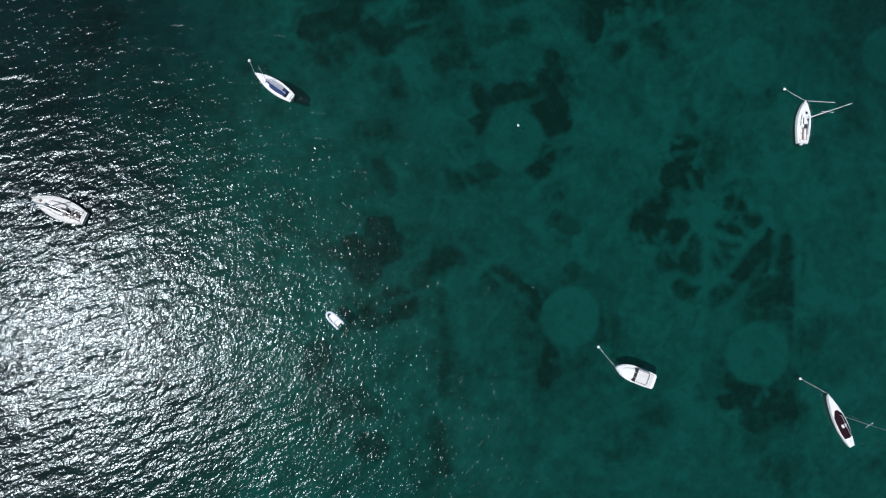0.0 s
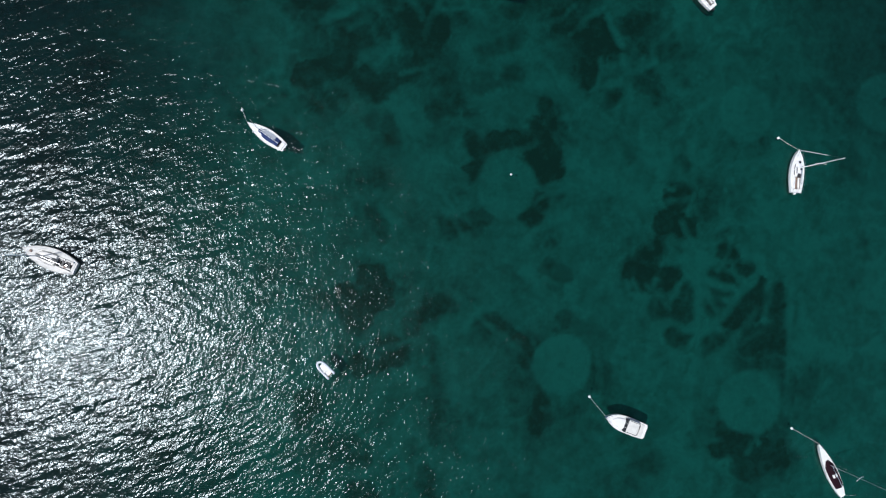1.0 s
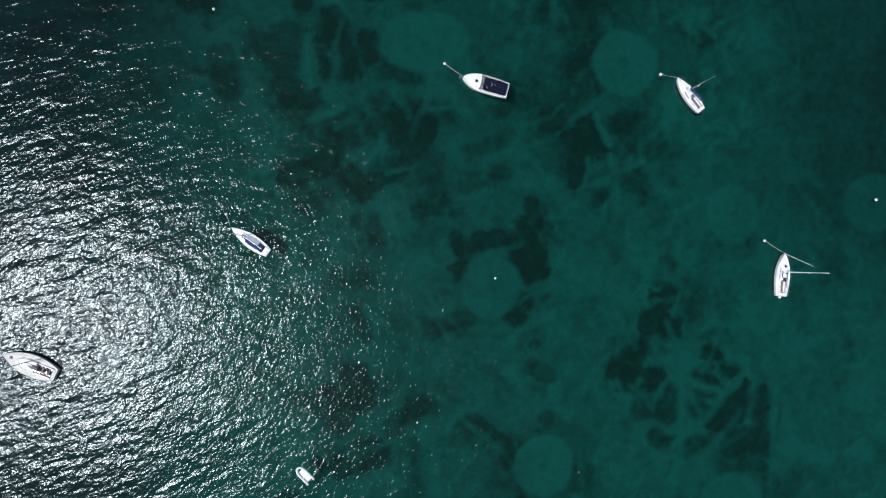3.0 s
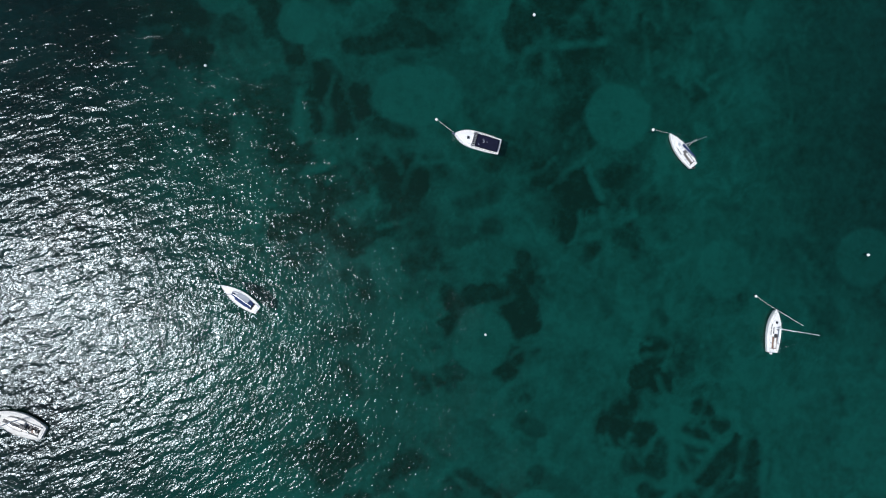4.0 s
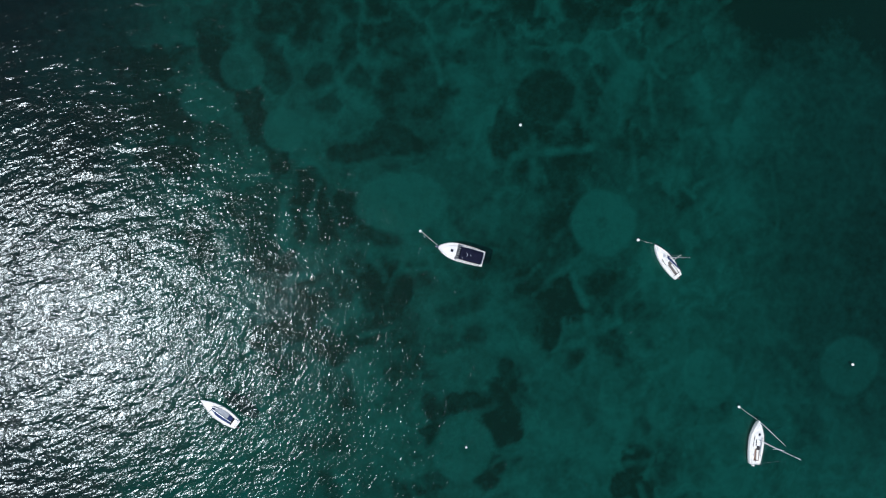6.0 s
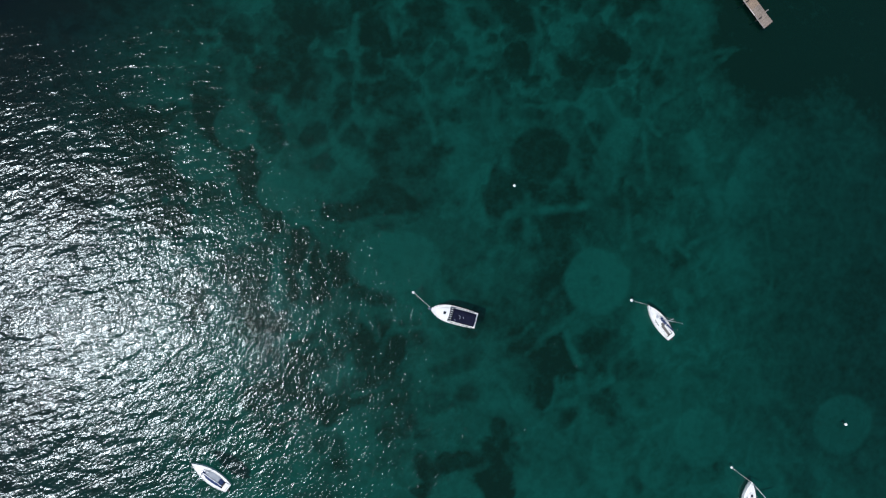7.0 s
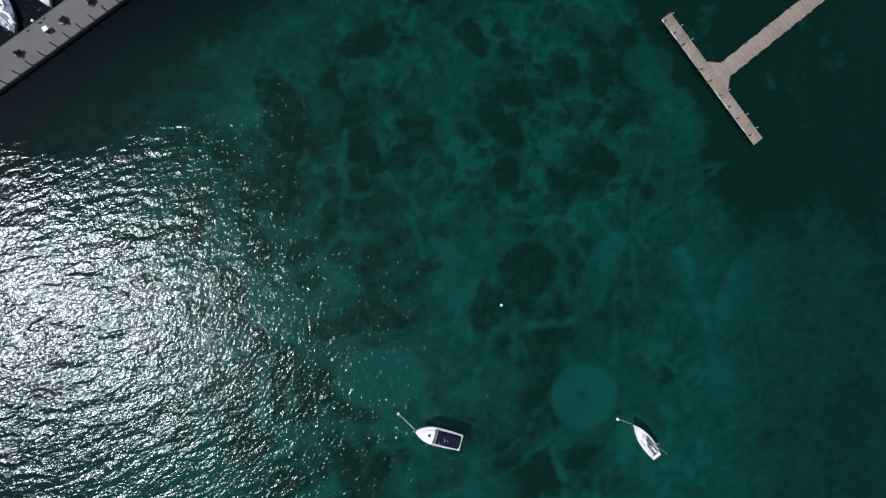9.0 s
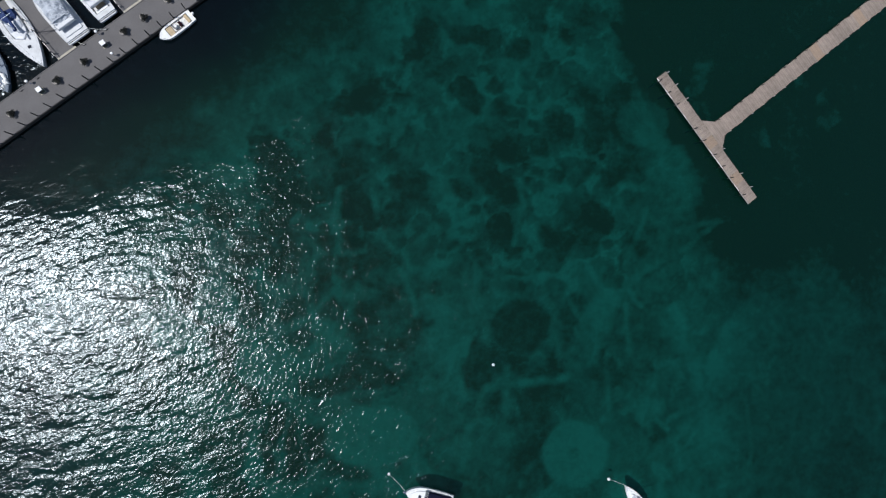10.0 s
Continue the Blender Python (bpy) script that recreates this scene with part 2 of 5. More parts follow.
def tube(points, radius, sides=6, bm=None, end_radius=None):
    """A round bar along points, tapering to end_radius."""
    bm = bm or bmesh.new()
    pts = [Vector(p) for p in points]
    end_radius = radius if end_radius is None else end_radius
    rings = []
    for i, p in enumerate(pts):
        way = (pts[min(i + 1, len(pts) - 1)] - pts[max(i - 1, 0)]).normalized()
        q = way.to_track_quat("Z", "Y")
        r = radius + (end_radius - radius) * i / (len(pts) - 1)
        rings.append([p + q @ Vector((r * math.cos(2 * math.pi * j / sides), r * math.sin(2 * math.pi * j / sides), 0)) for j in range(sides)])
    return ring_loft(bm, rings)


def turned(profile, sides=14, bm=None, at=(0, 0, 0)):
    """A turned solid from (radius, height) pairs."""
    bm = bm or bmesh.new()
    rings = [[(at[0] + r * math.cos(2 * math.pi * j / sides), at[1] + r * math.sin(2 * math.pi * j / sides), at[2] + z) for j in range(sides)] for r, z in profile]
    return ring_loft(bm, rings)


# ---- seabed and water ----
def axis(lo, hi, step):
    far = [-2400, -1400, -800, -450, -250]
    dense = np.arange(lo, hi + step / 2, step)
    return np.concatenate(([lo + f for f in far], dense, [hi - f for f in reversed(far)]))


def sheet(name, xs, ys, z, values, key, material):
    """One sheet of ground over the plan, with a value at each vertex."""
    gx, gy = np.meshgrid(xs, ys)
    co = np.stack([gx, gy, z], axis=-1).reshape(-1, 3)
    nx, ny = len(xs), len(ys)
    i = np.arange(nx * ny).reshape(ny, nx)
    quads = np.stack([i[:-1, :-1], i[:-1, 1:], i[1:, 1:], i[1:, :-1]], axis=-1).reshape(-1, 4)
    me = bpy.data.meshes.new(name)
    me.vertices.add(len(co))
    me.vertices.foreach_set("co", co.ravel().astype(np.float32))
    me.loops.add(quads.size)
    me.loops.foreach_set("vertex_index", quads.ravel().astype(np.int32))
    me.polygons.add(len(quads))
    me.polygons.foreach_set("loop_start", np.arange(0, quads.size, 4, dtype=np.int32))
    me.update(calc_edges=True)
    at = me.attributes.new(key, "FLOAT", "POINT")
    at.data.foreach_set("value", values.ravel().astype(np.float32))
    me.shade_smooth()
    me.materials.append(material)
    return new(name, me)


QUAY_AT, QUAY_TURN = (-56.86, 121.41), 44.1
QC, QS = math.cos(radians(QUAY_TURN)), math.sin(radians(QUAY_TURN))


def soft_noise(gx, gy, size, seed, octaves=3):
    """Smooth value noise on the plan, about -1 to 1, evened in strength."""
    rng = np.random.RandomState(seed)
    out = np.zeros_like(gx)
    amp = 1.0
    for k in range(octaves):
        grid = rng.uniform(-1, 1, (97, 97))
        grid[96], grid[:, 96] = grid[0], grid[:, 0]
        c, s = math.cos(0.6 + 1.1 * k + seed), math.sin(0.6 + 1.1 * k + seed)
        u, v = ((gx * c - gy * s) / size) % 96, ((gx * s + gy * c) / size) % 96
        iu, iv = np.minimum(u.astype(int), 95), np.minimum(v.astype(int), 95)
        fu, fv = u - iu, v - iv
        fu, fv = fu * fu * (3 - 2 * fu), fv * fv * (3 - 2 * fv)
        a = grid[iv, iu] * (1 - fu) + grid[iv, iu + 1] * fu
        b = grid[iv + 1, iu] * (1 - fu) + grid[iv + 1, iu + 1] * fu
        out += amp * (a * (1 - fv) + b * fv)
        amp *= 0.62
        size *= 0.5
    return 0.5 * out / out.std()


# mooring scars of bare sand: x, y, two radii, turn, how bare
SCARS = [
    (38.9, -11.0, 6.0, 5.8, 0, 1), (78.7, -18.4, 6.9, 6.4, 0, 1), (27.6, 24.4, 5.9, 6.1, 0, 0.8),
    (77.8, 40.5, 5.7, 5.7, 0, 0.7), (12.6, 72.0, 9.1, 6.0, 3, 0.9), (53.7, 70.9, 6.8, 6.9, 3, 0.95),
    (109.7, 44.0, 6.6, 6.0, 3, 0.8), (63.3, 139.5, 5.9, 5.0, 5, 0.4),
    (-25.9, 89.0, 4.1, 3.8, 3, 0.8), (-19.1, 96.2, 4.2, 4.4, 3, 0.7), (-10.6, 84.9, 4.2, 4.4, 3, 0.8),
]
# a wide thin growth over the middle moorings
MEADOW = [(47.6, 81.5, 16.0, 14.0, 0), (62.0, 96.0, 16.0, 10.0, 20), (66.0, 87.0, 9.0, 15.0, 0), (81.0, 112.0, 16.0, 10.0, 0), (42.0, 58.0, 10.0, 9.0, 0)]
# small ragged clearings in the meadow by the wooden pier
CLEARINGS = [
    (76.1, 147.7, 1.0, 1.2, 0), (97.1, 151.4, 0.9, 1.6, 10), (90.5, 138.3, 1.0, 1.4, 30), (77.4, 144.2, 1.3, 0.8, 20),
    (106.1, 143.8, 2.6, 1.0, 15), (104.0, 148.5, 1.6, 1.8, 0), (60.1, 139.4, 4.6, 3.8, 20), (62.7, 131.7, 3.6, 4.4, 0),
]
# the broad meadow round the wooden pier and the weedy foot of the quay: x, y, two radii, turn
MEADOW_NORTH = [(108.5, 143.8, 37.5, 31.0, 5), (66.5, 159.0, 10.0, 16.0, 0), (73.6, 138.8, 5.4, 15.6, 42), (92.0, 125.0, 15.0, 14.5, 0), (84.0, 163.0, 15.0, 15.0, 0), (-40.7, 128.9, 23.1, 4.8, 40)]
# beds of seagrass, from the southern moorings to the piers: the two ends of a bed's spine, half its width, how thick it stands
GROWTH_SOUTH_WEST = [
    (-5.7, 48.5, -11.0, 45.3, 2.6, 0.7), (-2.4, 25.2, 2.0, 26.4, 1.6, 0.45), (0.3, 19.5, 3.3, 14.1, 0.9, 0.55), (0.7, 6.1, 2.2, 4.4, 1.9, 0.8),
    (-3.6, 2.8, 3.1, 2.1, 1.9, 0.8), (-2.3, -0.4, -1.0, -2.4, 1.7, 0.75), (6.4, -7.7, -0.7, -10.4, 2.0, 0.7), (-11.6, -16.9, -9.1, -18.2, 1.3, 0.7),
    (-10.7, -19.3, -11.9, -21.1, 1.3, 0.6), (9.6, -2.8, 14.1, 0.2, 1.7, 0.5), (12.9, -6.7, 14.0, -19.3, 0.8, 0.3), (14.0, -21.4, 14.3, -25.8, 1.1, 0.45),
    (11.9, -32.8, 13.5, -39.4, 1.3, 0.42), (-1.1, -35.0, 0.5, -36.2, 1.6, 0.6), (-3.8, -25.9, -1.1, -27.0, 1.7, 0.5),
]
GROWTH_SOUTH_EAST = [
    (62.4, 22.1, 64.8, 23.9, 1.7, 0.9), (60.6, 17.4, 64.3, 16.9, 2.2, 0.95), (61.9, 13.4, 62.9, 13.1, 1.1, 0.8), (55.3, 10.5, 58.3, 12.2, 1.4, 0.85),
    (54.2, 7.6, 61.4, 6.5, 2.1, 0.85), (59.1, 0.8, 64.6, -0.9, 1.6, 0.7), (63.4, -4.9, 65.3, -6.4, 1.3, 0.75), (65.1, 4.3, 65.8, 0.2, 0.9, 0.5),
    (68.5, 22.2, 69.2, 19.9, 1.1, 0.5), (73.0, 11.8, 74.9, 10.7, 1.4, 0.8), (77.4, 9.0, 78.6, 8.6, 1.0, 0.7), (70.6, 5.7, 74.9, 5.4, 1.4, 0.75),
    (70.1, 1.4, 71.3, -0.3, 1.2, 0.6), (75.1, -2.1, 80.6, 2.6, 2.4, 0.85), (85.0, 3.8, 84.4, -0.9, 1.3, 0.75), (78.2, -6.1, 84.5, -5.0, 2.4, 0.7),
]
GROWTH_SOUTH_RIM = [
    (73.7, -26.2, 85.5, -29.4, 2.6, 0.75), (77.3, -31.5, 79.2, -32.1, 1.7, 0.6), (87.4, -17.2, 86.8, -21.9, 1.0, 0.5), (71.9, -20.4, 72.2, -23.3, 0.9, 0.4),
    (44.2, -10.8, 45.0, -15.4, 1.1, 0.55), (36.0, -20.8, 42.4, -19.8, 1.1, 0.55), (84.1, -42.7, 84.7, -43.9, 1.5, 0.4), (63.8, 31.3, 65.0, 30.1, 1.0, 0.45),
    (54.8, 47.8, 56.0, 46.7, 1.0, 0.4), (80.1, 37.1, 81.3, 35.3, 1.1, 0.35), (49.4, -38.0, 51.7, -36.9, 1.3, 0.3), (56.6, -31.5, 59.0, -29.3, 1.5, 0.3),
    (92.8, -11.4, 91.5, -16.1, 1.3, 0.3), (39.0, -0.7, 39.6, -2.4, 0.9, 0.6),
]
GROWTH_MIDDLE_SOUTH = [
    (-4.7, 71.9, -3.9, 65.9, 2.6, 0.85), (1.3, 71.8, 3.6, 69.8, 1.7, 0.8), (-13.6, 65.8, -14.5, 62.5, 1.3, 0.6), (-12.9, 60.4, -9.1, 59.0, 1.9, 0.75),
    (-10.0, 54.0, 0.1, 57.3, 1.0, 0.6), (-4.1, 51.6, -1.4, 53.4, 1.5, 0.65), (9.4, 57.3, 13.4, 54.8, 2.6, 0.9), (9.5, 52.4, 12.3, 50.8, 2.2, 0.75),
    (-1.2, 45.2, 2.1, 43.1, 2.2, 0.75), (4.8, 44.9, 9.1, 47.3, 2.2, 0.6), (3.9, 37.2, 4.6, 32.3, 1.1, 0.6), (13.8, 39.2, 14.9, 38.7, 1.7, 0.6),
    (10.9, 64.7, 5.3, 66.2, 0.9, 0.5), (21.5, 45.1, 23.7, 45.8, 1.1, 0.4), (-24.9, 59.6, -25.6, 66.0, 1.7, 0.5), (-18.4, 68.2, -19.5, 70.8, 1.1, 0.5),
]
GROWTH_MIDDLE = [
    (-4.2, 68.8, -1.3, 64.6, 1.9, 0.9), (0.9, 72.5, 2.8, 68.2, 1.5, 0.85), (-3.5, 75.5, -6.2, 75.8, 1.5, 0.75), (-18.3, 91.2, -14.7, 84.4, 1.7, 0.85),
    (-13.6, 83.4, -10.7, 78.7, 1.6, 0.8), (-25.6, 99.8, -20.5, 93.7, 2.0, 0.85), (-40.6, 95.0, -34.1, 95.7, 2.2, 0.8), (-39.7, 89.8, -32.5, 87.2, 2.2, 0.75),
    (-36.9, 84.7, -29.3, 84.3, 2.0, 0.75), (-33.5, 78.0, -28.9, 77.9, 2.4, 0.85), (-29.6, 98.3, -29.9, 94.5, 0.9, 0.5), (-21.4, 82.8, -23.6, 84.2, 1.1, 0.5),
    (-16.9, 68.0, -12.9, 71.5, 2.0, 0.5), (10.2, 84.3, 14.1, 82.9, 2.0, 0.8), (8.2, 80.2, 10.4, 79.3, 1.1, 0.6), (-0.1, 81.2, 3.7, 81.0, 1.3, 0.7),
]
GROWTH_MOORINGS = [
    (31.0, 86.6, 32.3, 83.8, 1.5, 0.75), (35.5, 88.1, 39.7, 87.3, 1.5, 0.6), (44.7, 81.4, 48.2, 83.4, 2.2, 0.7), (43.7, 77.8, 46.1, 77.4, 1.5, 0.6),
    (39.9, 82.7, 35.9, 80.7, 1.3, 0.55), (43.5, 68.6, 46.4, 71.1, 2.4, 0.6), (38.8, 58.1, 40.0, 56.4, 1.9, 0.6), (47.1, 56.8, 48.4, 54.0, 1.9, 0.95),
    (43.1, 52.6, 46.1, 51.6, 1.3, 0.9), (44.5, 48.7, 43.4, 46.9, 1.6, 0.9), (52.3, 58.2, 55.2, 60.1, 1.6, 0.6), (35.0, 40.4, 35.8, 37.6, 1.3, 0.8),
    (32.9, 36.4, 34.2, 34.8, 1.4, 0.8), (24.0, 33.3, 30.8, 33.5, 1.5, 0.85), (20.1, 33.2, 21.4, 30.5, 1.3, 0.8), (20.4, 27.7, 21.1, 25.5, 1.5, 0.75),
]
GROWTH_MOORINGS_SOUTH = [
    (33.8, 31.4, 35.7, 28.1, 2.3, 0.95), (35.4, 33.1, 37.2, 30.9, 1.1, 0.9), (32.1, 19.1, 33.9, 17.5, 1.4, 0.85), (34.3, 21.4, 34.9, 20.3, 0.9, 0.8),
    (17.2, 16.2, 23.7, 19.5, 1.5, 0.6), (27.9, 46.8, 29.5, 47.5, 1.2, 0.45), (23.1, 51.1, 29.8, 54.2, 1.0, 0.35), (9.6, 54.3, 13.0, 52.8, 2.6, 0.6),
    (14.4, 47.9, 15.0, 45.7, 2.0, 0.5), (53.5, 46.8, 56.9, 49.3, 1.0, 0.45), (48.9, 42.6, 50.6, 43.8, 1.5, 0.4), (62.8, 53.6, 64.7, 52.5, 1.1, 0.4),
    (38.3, 22.0, 38.9, 20.9, 1.0, 0.35), (28.3, 59.8, 31.7, 60.5, 1.1, 0.4), (11.5, 58.8, 7.3, 56.9, 1.3, 0.4),
]
GROWTH_NORTH_WEST = [
    (-11.0, 124.7, -7.9, 119.5, 2.8, 0.85), (-5.3, 120.4, -3.5, 117.8, 1.6, 0.75), (-8.1, 115.0, -9.5, 111.6, 2.0, 0.8), (-21.3, 113.0, -18.6, 112.2, 1.7, 0.75),
    (-15.5, 106.5, -11.8, 106.9, 2.0, 0.7), (3.3, 122.5, 5.9, 124.5, 1.5, 0.75), (4.8, 116.5, 9.4, 114.7, 2.2, 0.9), (5.8, 110.9, 7.1, 108.8, 1.5, 0.75),
    (-0.2, 110.3, 0.5, 108.7, 1.3, 0.7), (-7.2, 109.0, -9.4, 103.3, 1.1, 0.6), (0.2, 104.8, 1.0, 101.0, 1.3, 0.7), (4.6, 105.2, 4.1, 103.5, 1.2, 0.6),
    (0.1, 98.7, 3.6, 95.6, 1.6, 0.7), (10.1, 105.2, 12.8, 105.8, 1.1, 0.6), (11.1, 107.0, 6.0, 100.9, 0.7, 0.5), (-5.1, 95.4, -3.1, 91.2, 2.0, 0.6),
]
GROWTH_NORTH = [
    (14.3, 124.9, 17.3, 122.9, 1.4, 0.6), (16.4, 118.9, 18.1, 118.5, 1.5, 0.6), (13.3, 115.1, 14.4, 114.7, 1.3, 0.5), (10.1, 128.1, 11.0, 127.3, 1.1, 0.6),
    (30.7, 128.0, 31.6, 124.0, 1.6, 0.75), (26.1, 122.0, 26.8, 121.7, 0.8, 0.7), (32.3, 113.7, 33.3, 114.9, 1.2, 0.6), (28.6, 107.6, 30.4, 107.2, 1.0, 0.6),
    (20.4, 102.4, 22.7, 102.2, 1.1, 0.55), (13.3, 99.5, 16.5, 101.0, 0.7, 0.5), (18.2, 93.5, 20.3, 95.4, 0.9, 0.6), (14.5, 89.9, 16.2, 90.3, 1.0, 0.6),
    (12.8, 82.5, 19.3, 85.2, 1.1, 0.4), (32.7, 89.6, 33.3, 84.6, 1.5, 0.75), (51.0, 98.7, 52.7, 100.6, 1.4, 0.6), (50.7, 94.6, 51.3, 93.5, 0.9, 0.45),
]
GROWTH_CUSHIONS = [
    (22.7, 153.5, 29.0, 153.7, 1.5, 0.8), (25.4, 142.2, 26.7, 140.7, 2.0, 0.8), (30.5, 144.0, 31.7, 143.6, 1.1, 0.7), (32.6, 139.6, 36.7, 139.2, 1.0, 0.7),
    (34.7, 151.8, 35.6, 152.6, 1.4, 0.75), (29.3, 151.1, 31.0, 150.8, 0.7, 0.6), (50.8, 143.0, 52.6, 143.2, 1.5, 0.8), (56.8, 144.3, 58.5, 145.7, 1.5, 0.8),
    (52.9, 139.7, 53.8, 136.3, 1.5, 0.8), (45.2, 138.2, 46.5, 136.8, 1.5, 0.8), (52.2, 133.7, 52.8, 132.8, 0.9, 0.7), (40.7, 148.8, 41.2, 149.1, 1.0, 0.65),
    (34.5, 131.2, 36.4, 129.1, 1.6, 0.85), (40.9, 132.2, 41.5, 131.9, 1.3, 0.7), (32.1, 124.6, 35.9, 121.5, 2.2, 0.85), (26.0, 121.7, 27.2, 121.2, 1.0, 0.75),
]
GROWTH_CUSHIONS_WEST = [
    (3.2, 137.3, 6.4, 138.2, 1.9, 0.8), (-1.9, 129.9, -1.0, 128.9, 1.3, 0.75), (10.3, 126.8, 10.8, 126.6, 0.9, 0.75), (14.6, 122.2, 17.4, 122.5, 1.9, 0.75),
    (5.3, 120.7, 6.5, 119.7, 1.5, 0.75), (3.2, 125.1, 4.6, 125.6, 1.0, 0.7), (6.9, 115.2, 8.6, 114.8, 1.9, 0.8), (-12.1, 126.0, -9.9, 120.2, 2.4, 0.65),
    (14.4, 149.5, 15.9, 152.5, 1.9, 0.7), (12.4, 115.8, 15.1, 117.2, 1.1, 0.6), (34.7, 115.1, 37.2, 113.0, 2.0, 0.85), (44.2, 114.2, 46.0, 113.8, 1.1, 0.6),
    (63.5, 114.3, 64.8, 113.8, 1.2, 0.6), (48.6, 118.1, 49.9, 117.1, 1.1, 0.5), (47.2, 128.5, 48.3, 129.8, 0.9, 0.5), (39.9, 157.5, 40.6, 157.0, 0.9, 0.6),
]
GROWTH_SOUTH_STRAY = [
    (27.1, 46.5, 30.0, 46.4, 0.9, 0.5), (36.2, 8.9, 39.1, 7.8, 1.4, 0.45), (23.0, -3.1, 26.9, -3.4, 1.6, 0.6), (29.8, -6.2, 31.5, -9.0, 1.9, 0.75),
    (34.6, -18.6, 36.0, -21.4, 1.5, 0.7), (80.8, -9.6, 84.5, -10.8, 1.3, 0.55), (69.0, -7.2, 71.4, -6.7, 1.3, 0.5), (77.0, -10.2, 78.3, -10.8, 1.3, 0.4),
    (87.1, -13.7, 87.8, -17.3, 1.3, 0.45),
]
GROWTH_MIDDLE_STRAY = [
    (8.4, 95.4, 13.8, 98.7, 1.1, 0.5), (15.4, 90.4, 20.8, 94.8, 1.0, 0.5), (5.8, 92.9, 7.5, 92.5, 1.1, 0.5), (53.5, 71.6, 59.7, 67.3, 0.5, 0.3),
    (48.0, 74.7, 47.8, 66.6, 0.5, 0.45),
]
GROWTH_NORTH_STRAY = [
    (7.7, 92.7, 10.9, 94.4, 1.0, 0.65), (8.7, 86.1, 6.2, 82.0, 2.0, 0.7), (-15.5, 100.0, -12.0, 94.8, 2.0, 0.6), (58.9, 107.0, 59.6, 106.5, 1.1, 0.5),
    (47.0, 104.7, 47.7, 103.0, 1.0, 0.5), (47.8, 110.6, 49.5, 112.5, 0.9, 0.5),
]
GROWTH_CUSHIONS_STRAY = [
    (56.4, 126.9, 59.3, 128.4, 1.3, 0.75), (49.2, 126.1, 50.9, 126.8, 1.1, 0.5), (53.4, 118.6, 55.9, 118.2, 2.0, 0.85), (59.9, 135.8, 60.6, 135.2, 1.1, 0.7),
    (49.3, 160.6, 51.8, 160.3, 1.5, 0.5), (11.4, 138.8, 13.1, 138.5, 0.9, 0.6), (-1.2, 120.0, 1.1, 118.6, 1.3, 0.55), (21.0, 146.3, 22.0, 147.6, 0.9, 0.5),
]
GROWTH = (GROWTH_SOUTH_WEST + GROWTH_SOUTH_EAST + GROWTH_SOUTH_RIM + GROWTH_MIDDLE_SOUTH + GROWTH_MIDDLE + GROWTH_MOORINGS
          + GROWTH_MOORINGS_SOUTH + GROWTH_NORTH_WEST + GROWTH_NORTH + GROWTH_CUSHIONS + GROWTH_CUSHIONS_WEST
          + GROWTH_SOUTH_STRAY + GROWTH_MIDDLE_STRAY + GROWTH_NORTH_STRAY + GROWTH_CUSHIONS_STRAY)
# pale furrows that chains have dragged through the growth: ends
FURROWS = [
    (55.6, -0.7, 65.9, -3.8), (63.4, -9.3, 79.7, 6.1), (88.2, 7.6, 87.3, -20.7), (61.3, 14.0, 67.4, 12.4),
    (59.6, 9.6, 64.4, 10.6), (67.9, 6.5, 67.4, -9.5), (68.6, -14.5, 80.2, 0.5), (82.5, 4.9, 82.2, -3.0),
    (66.3, 7.1, 76.8, 3.7), (65.5, 19.8, 67.2, 24.5), 
    (51.0, 51.7, 53.0, 41.4), (47.8, 59.6, 50.9, 54.0), (34.6, 82.7, 50.4, 86.2), (38.2, 87.2, 38.6, 78.0), (32.2, 74.7, 30.3, 66.6),
    (46.5, 44.8, 58.1, 51.0), (6.2, 73.9, 8.6, 68.5), (-9.8, 71.5, -9.2, 61.7), (-8.5, 55.2, 0.0, 60.1),
]
FURROWS_EAST = [(73.5, 101.2, 78.0, 89.7), (78.0, 89.7, 84.5, 75.9), (80.1, 96.4, 78.4, 89.7), (88.3, 98.9, 80.2, 85.1), (67.9, 80.7, 72.9, 90.5), (54.8, 105.4, 57.0, 89.3)]
# fainter, shorter drag marks strewn over the moorings
strew = random.Random(31)
DRAGS = []
for _ in range(150):
    x, y, a = strew.uniform(-8, 95), strew.uniform(-30, 120), strew.choice([80, 100, 48, 128, 20]) + strew.uniform(-14, 14)
    half = strew.uniform(1.5, 7.0)
    if math.hypot(x - 46, y - 79) < 10:
        continue
    DRAGS.append((x - half * math.cos(radians(a)), y - half * math.sin(radians(a)), x + half * math.cos(radians(a)), y + half * math.sin(radians(a))))


def ellipse_field(gx, gy, spots, edge, wob):
    out = np.zeros_like(gx)
    for x, y, rx, ry, turn in spots:
        c, s = math.cos(radians(turn)), math.sin(radians(turn))
        dx, dy = gx - x, gy - y
        d = np.hypot((dx * c + dy * s) / rx, (dy * c - dx * s) / ry) + wob
        out = np.maximum(out, np.clip((1 + edge / 2 - d) / edge, 0, 1))
    return out


def furrow_field(gx, gy, width, marks):
    out = np.zeros_like(gx)
    for x0, y0, x1, y1 in marks:
        dx, dy = x1 - x0, y1 - y0
        t = np.clip(((gx - x0) * dx + (gy - y0) * dy) / (dx * dx + dy * dy), 0, 1)
        d = np.hypot(gx - x0 - t * dx, gy - y0 - t * dy)
        out = np.maximum(out, np.clip(1.3 - d / width, 0, 1))
    return out


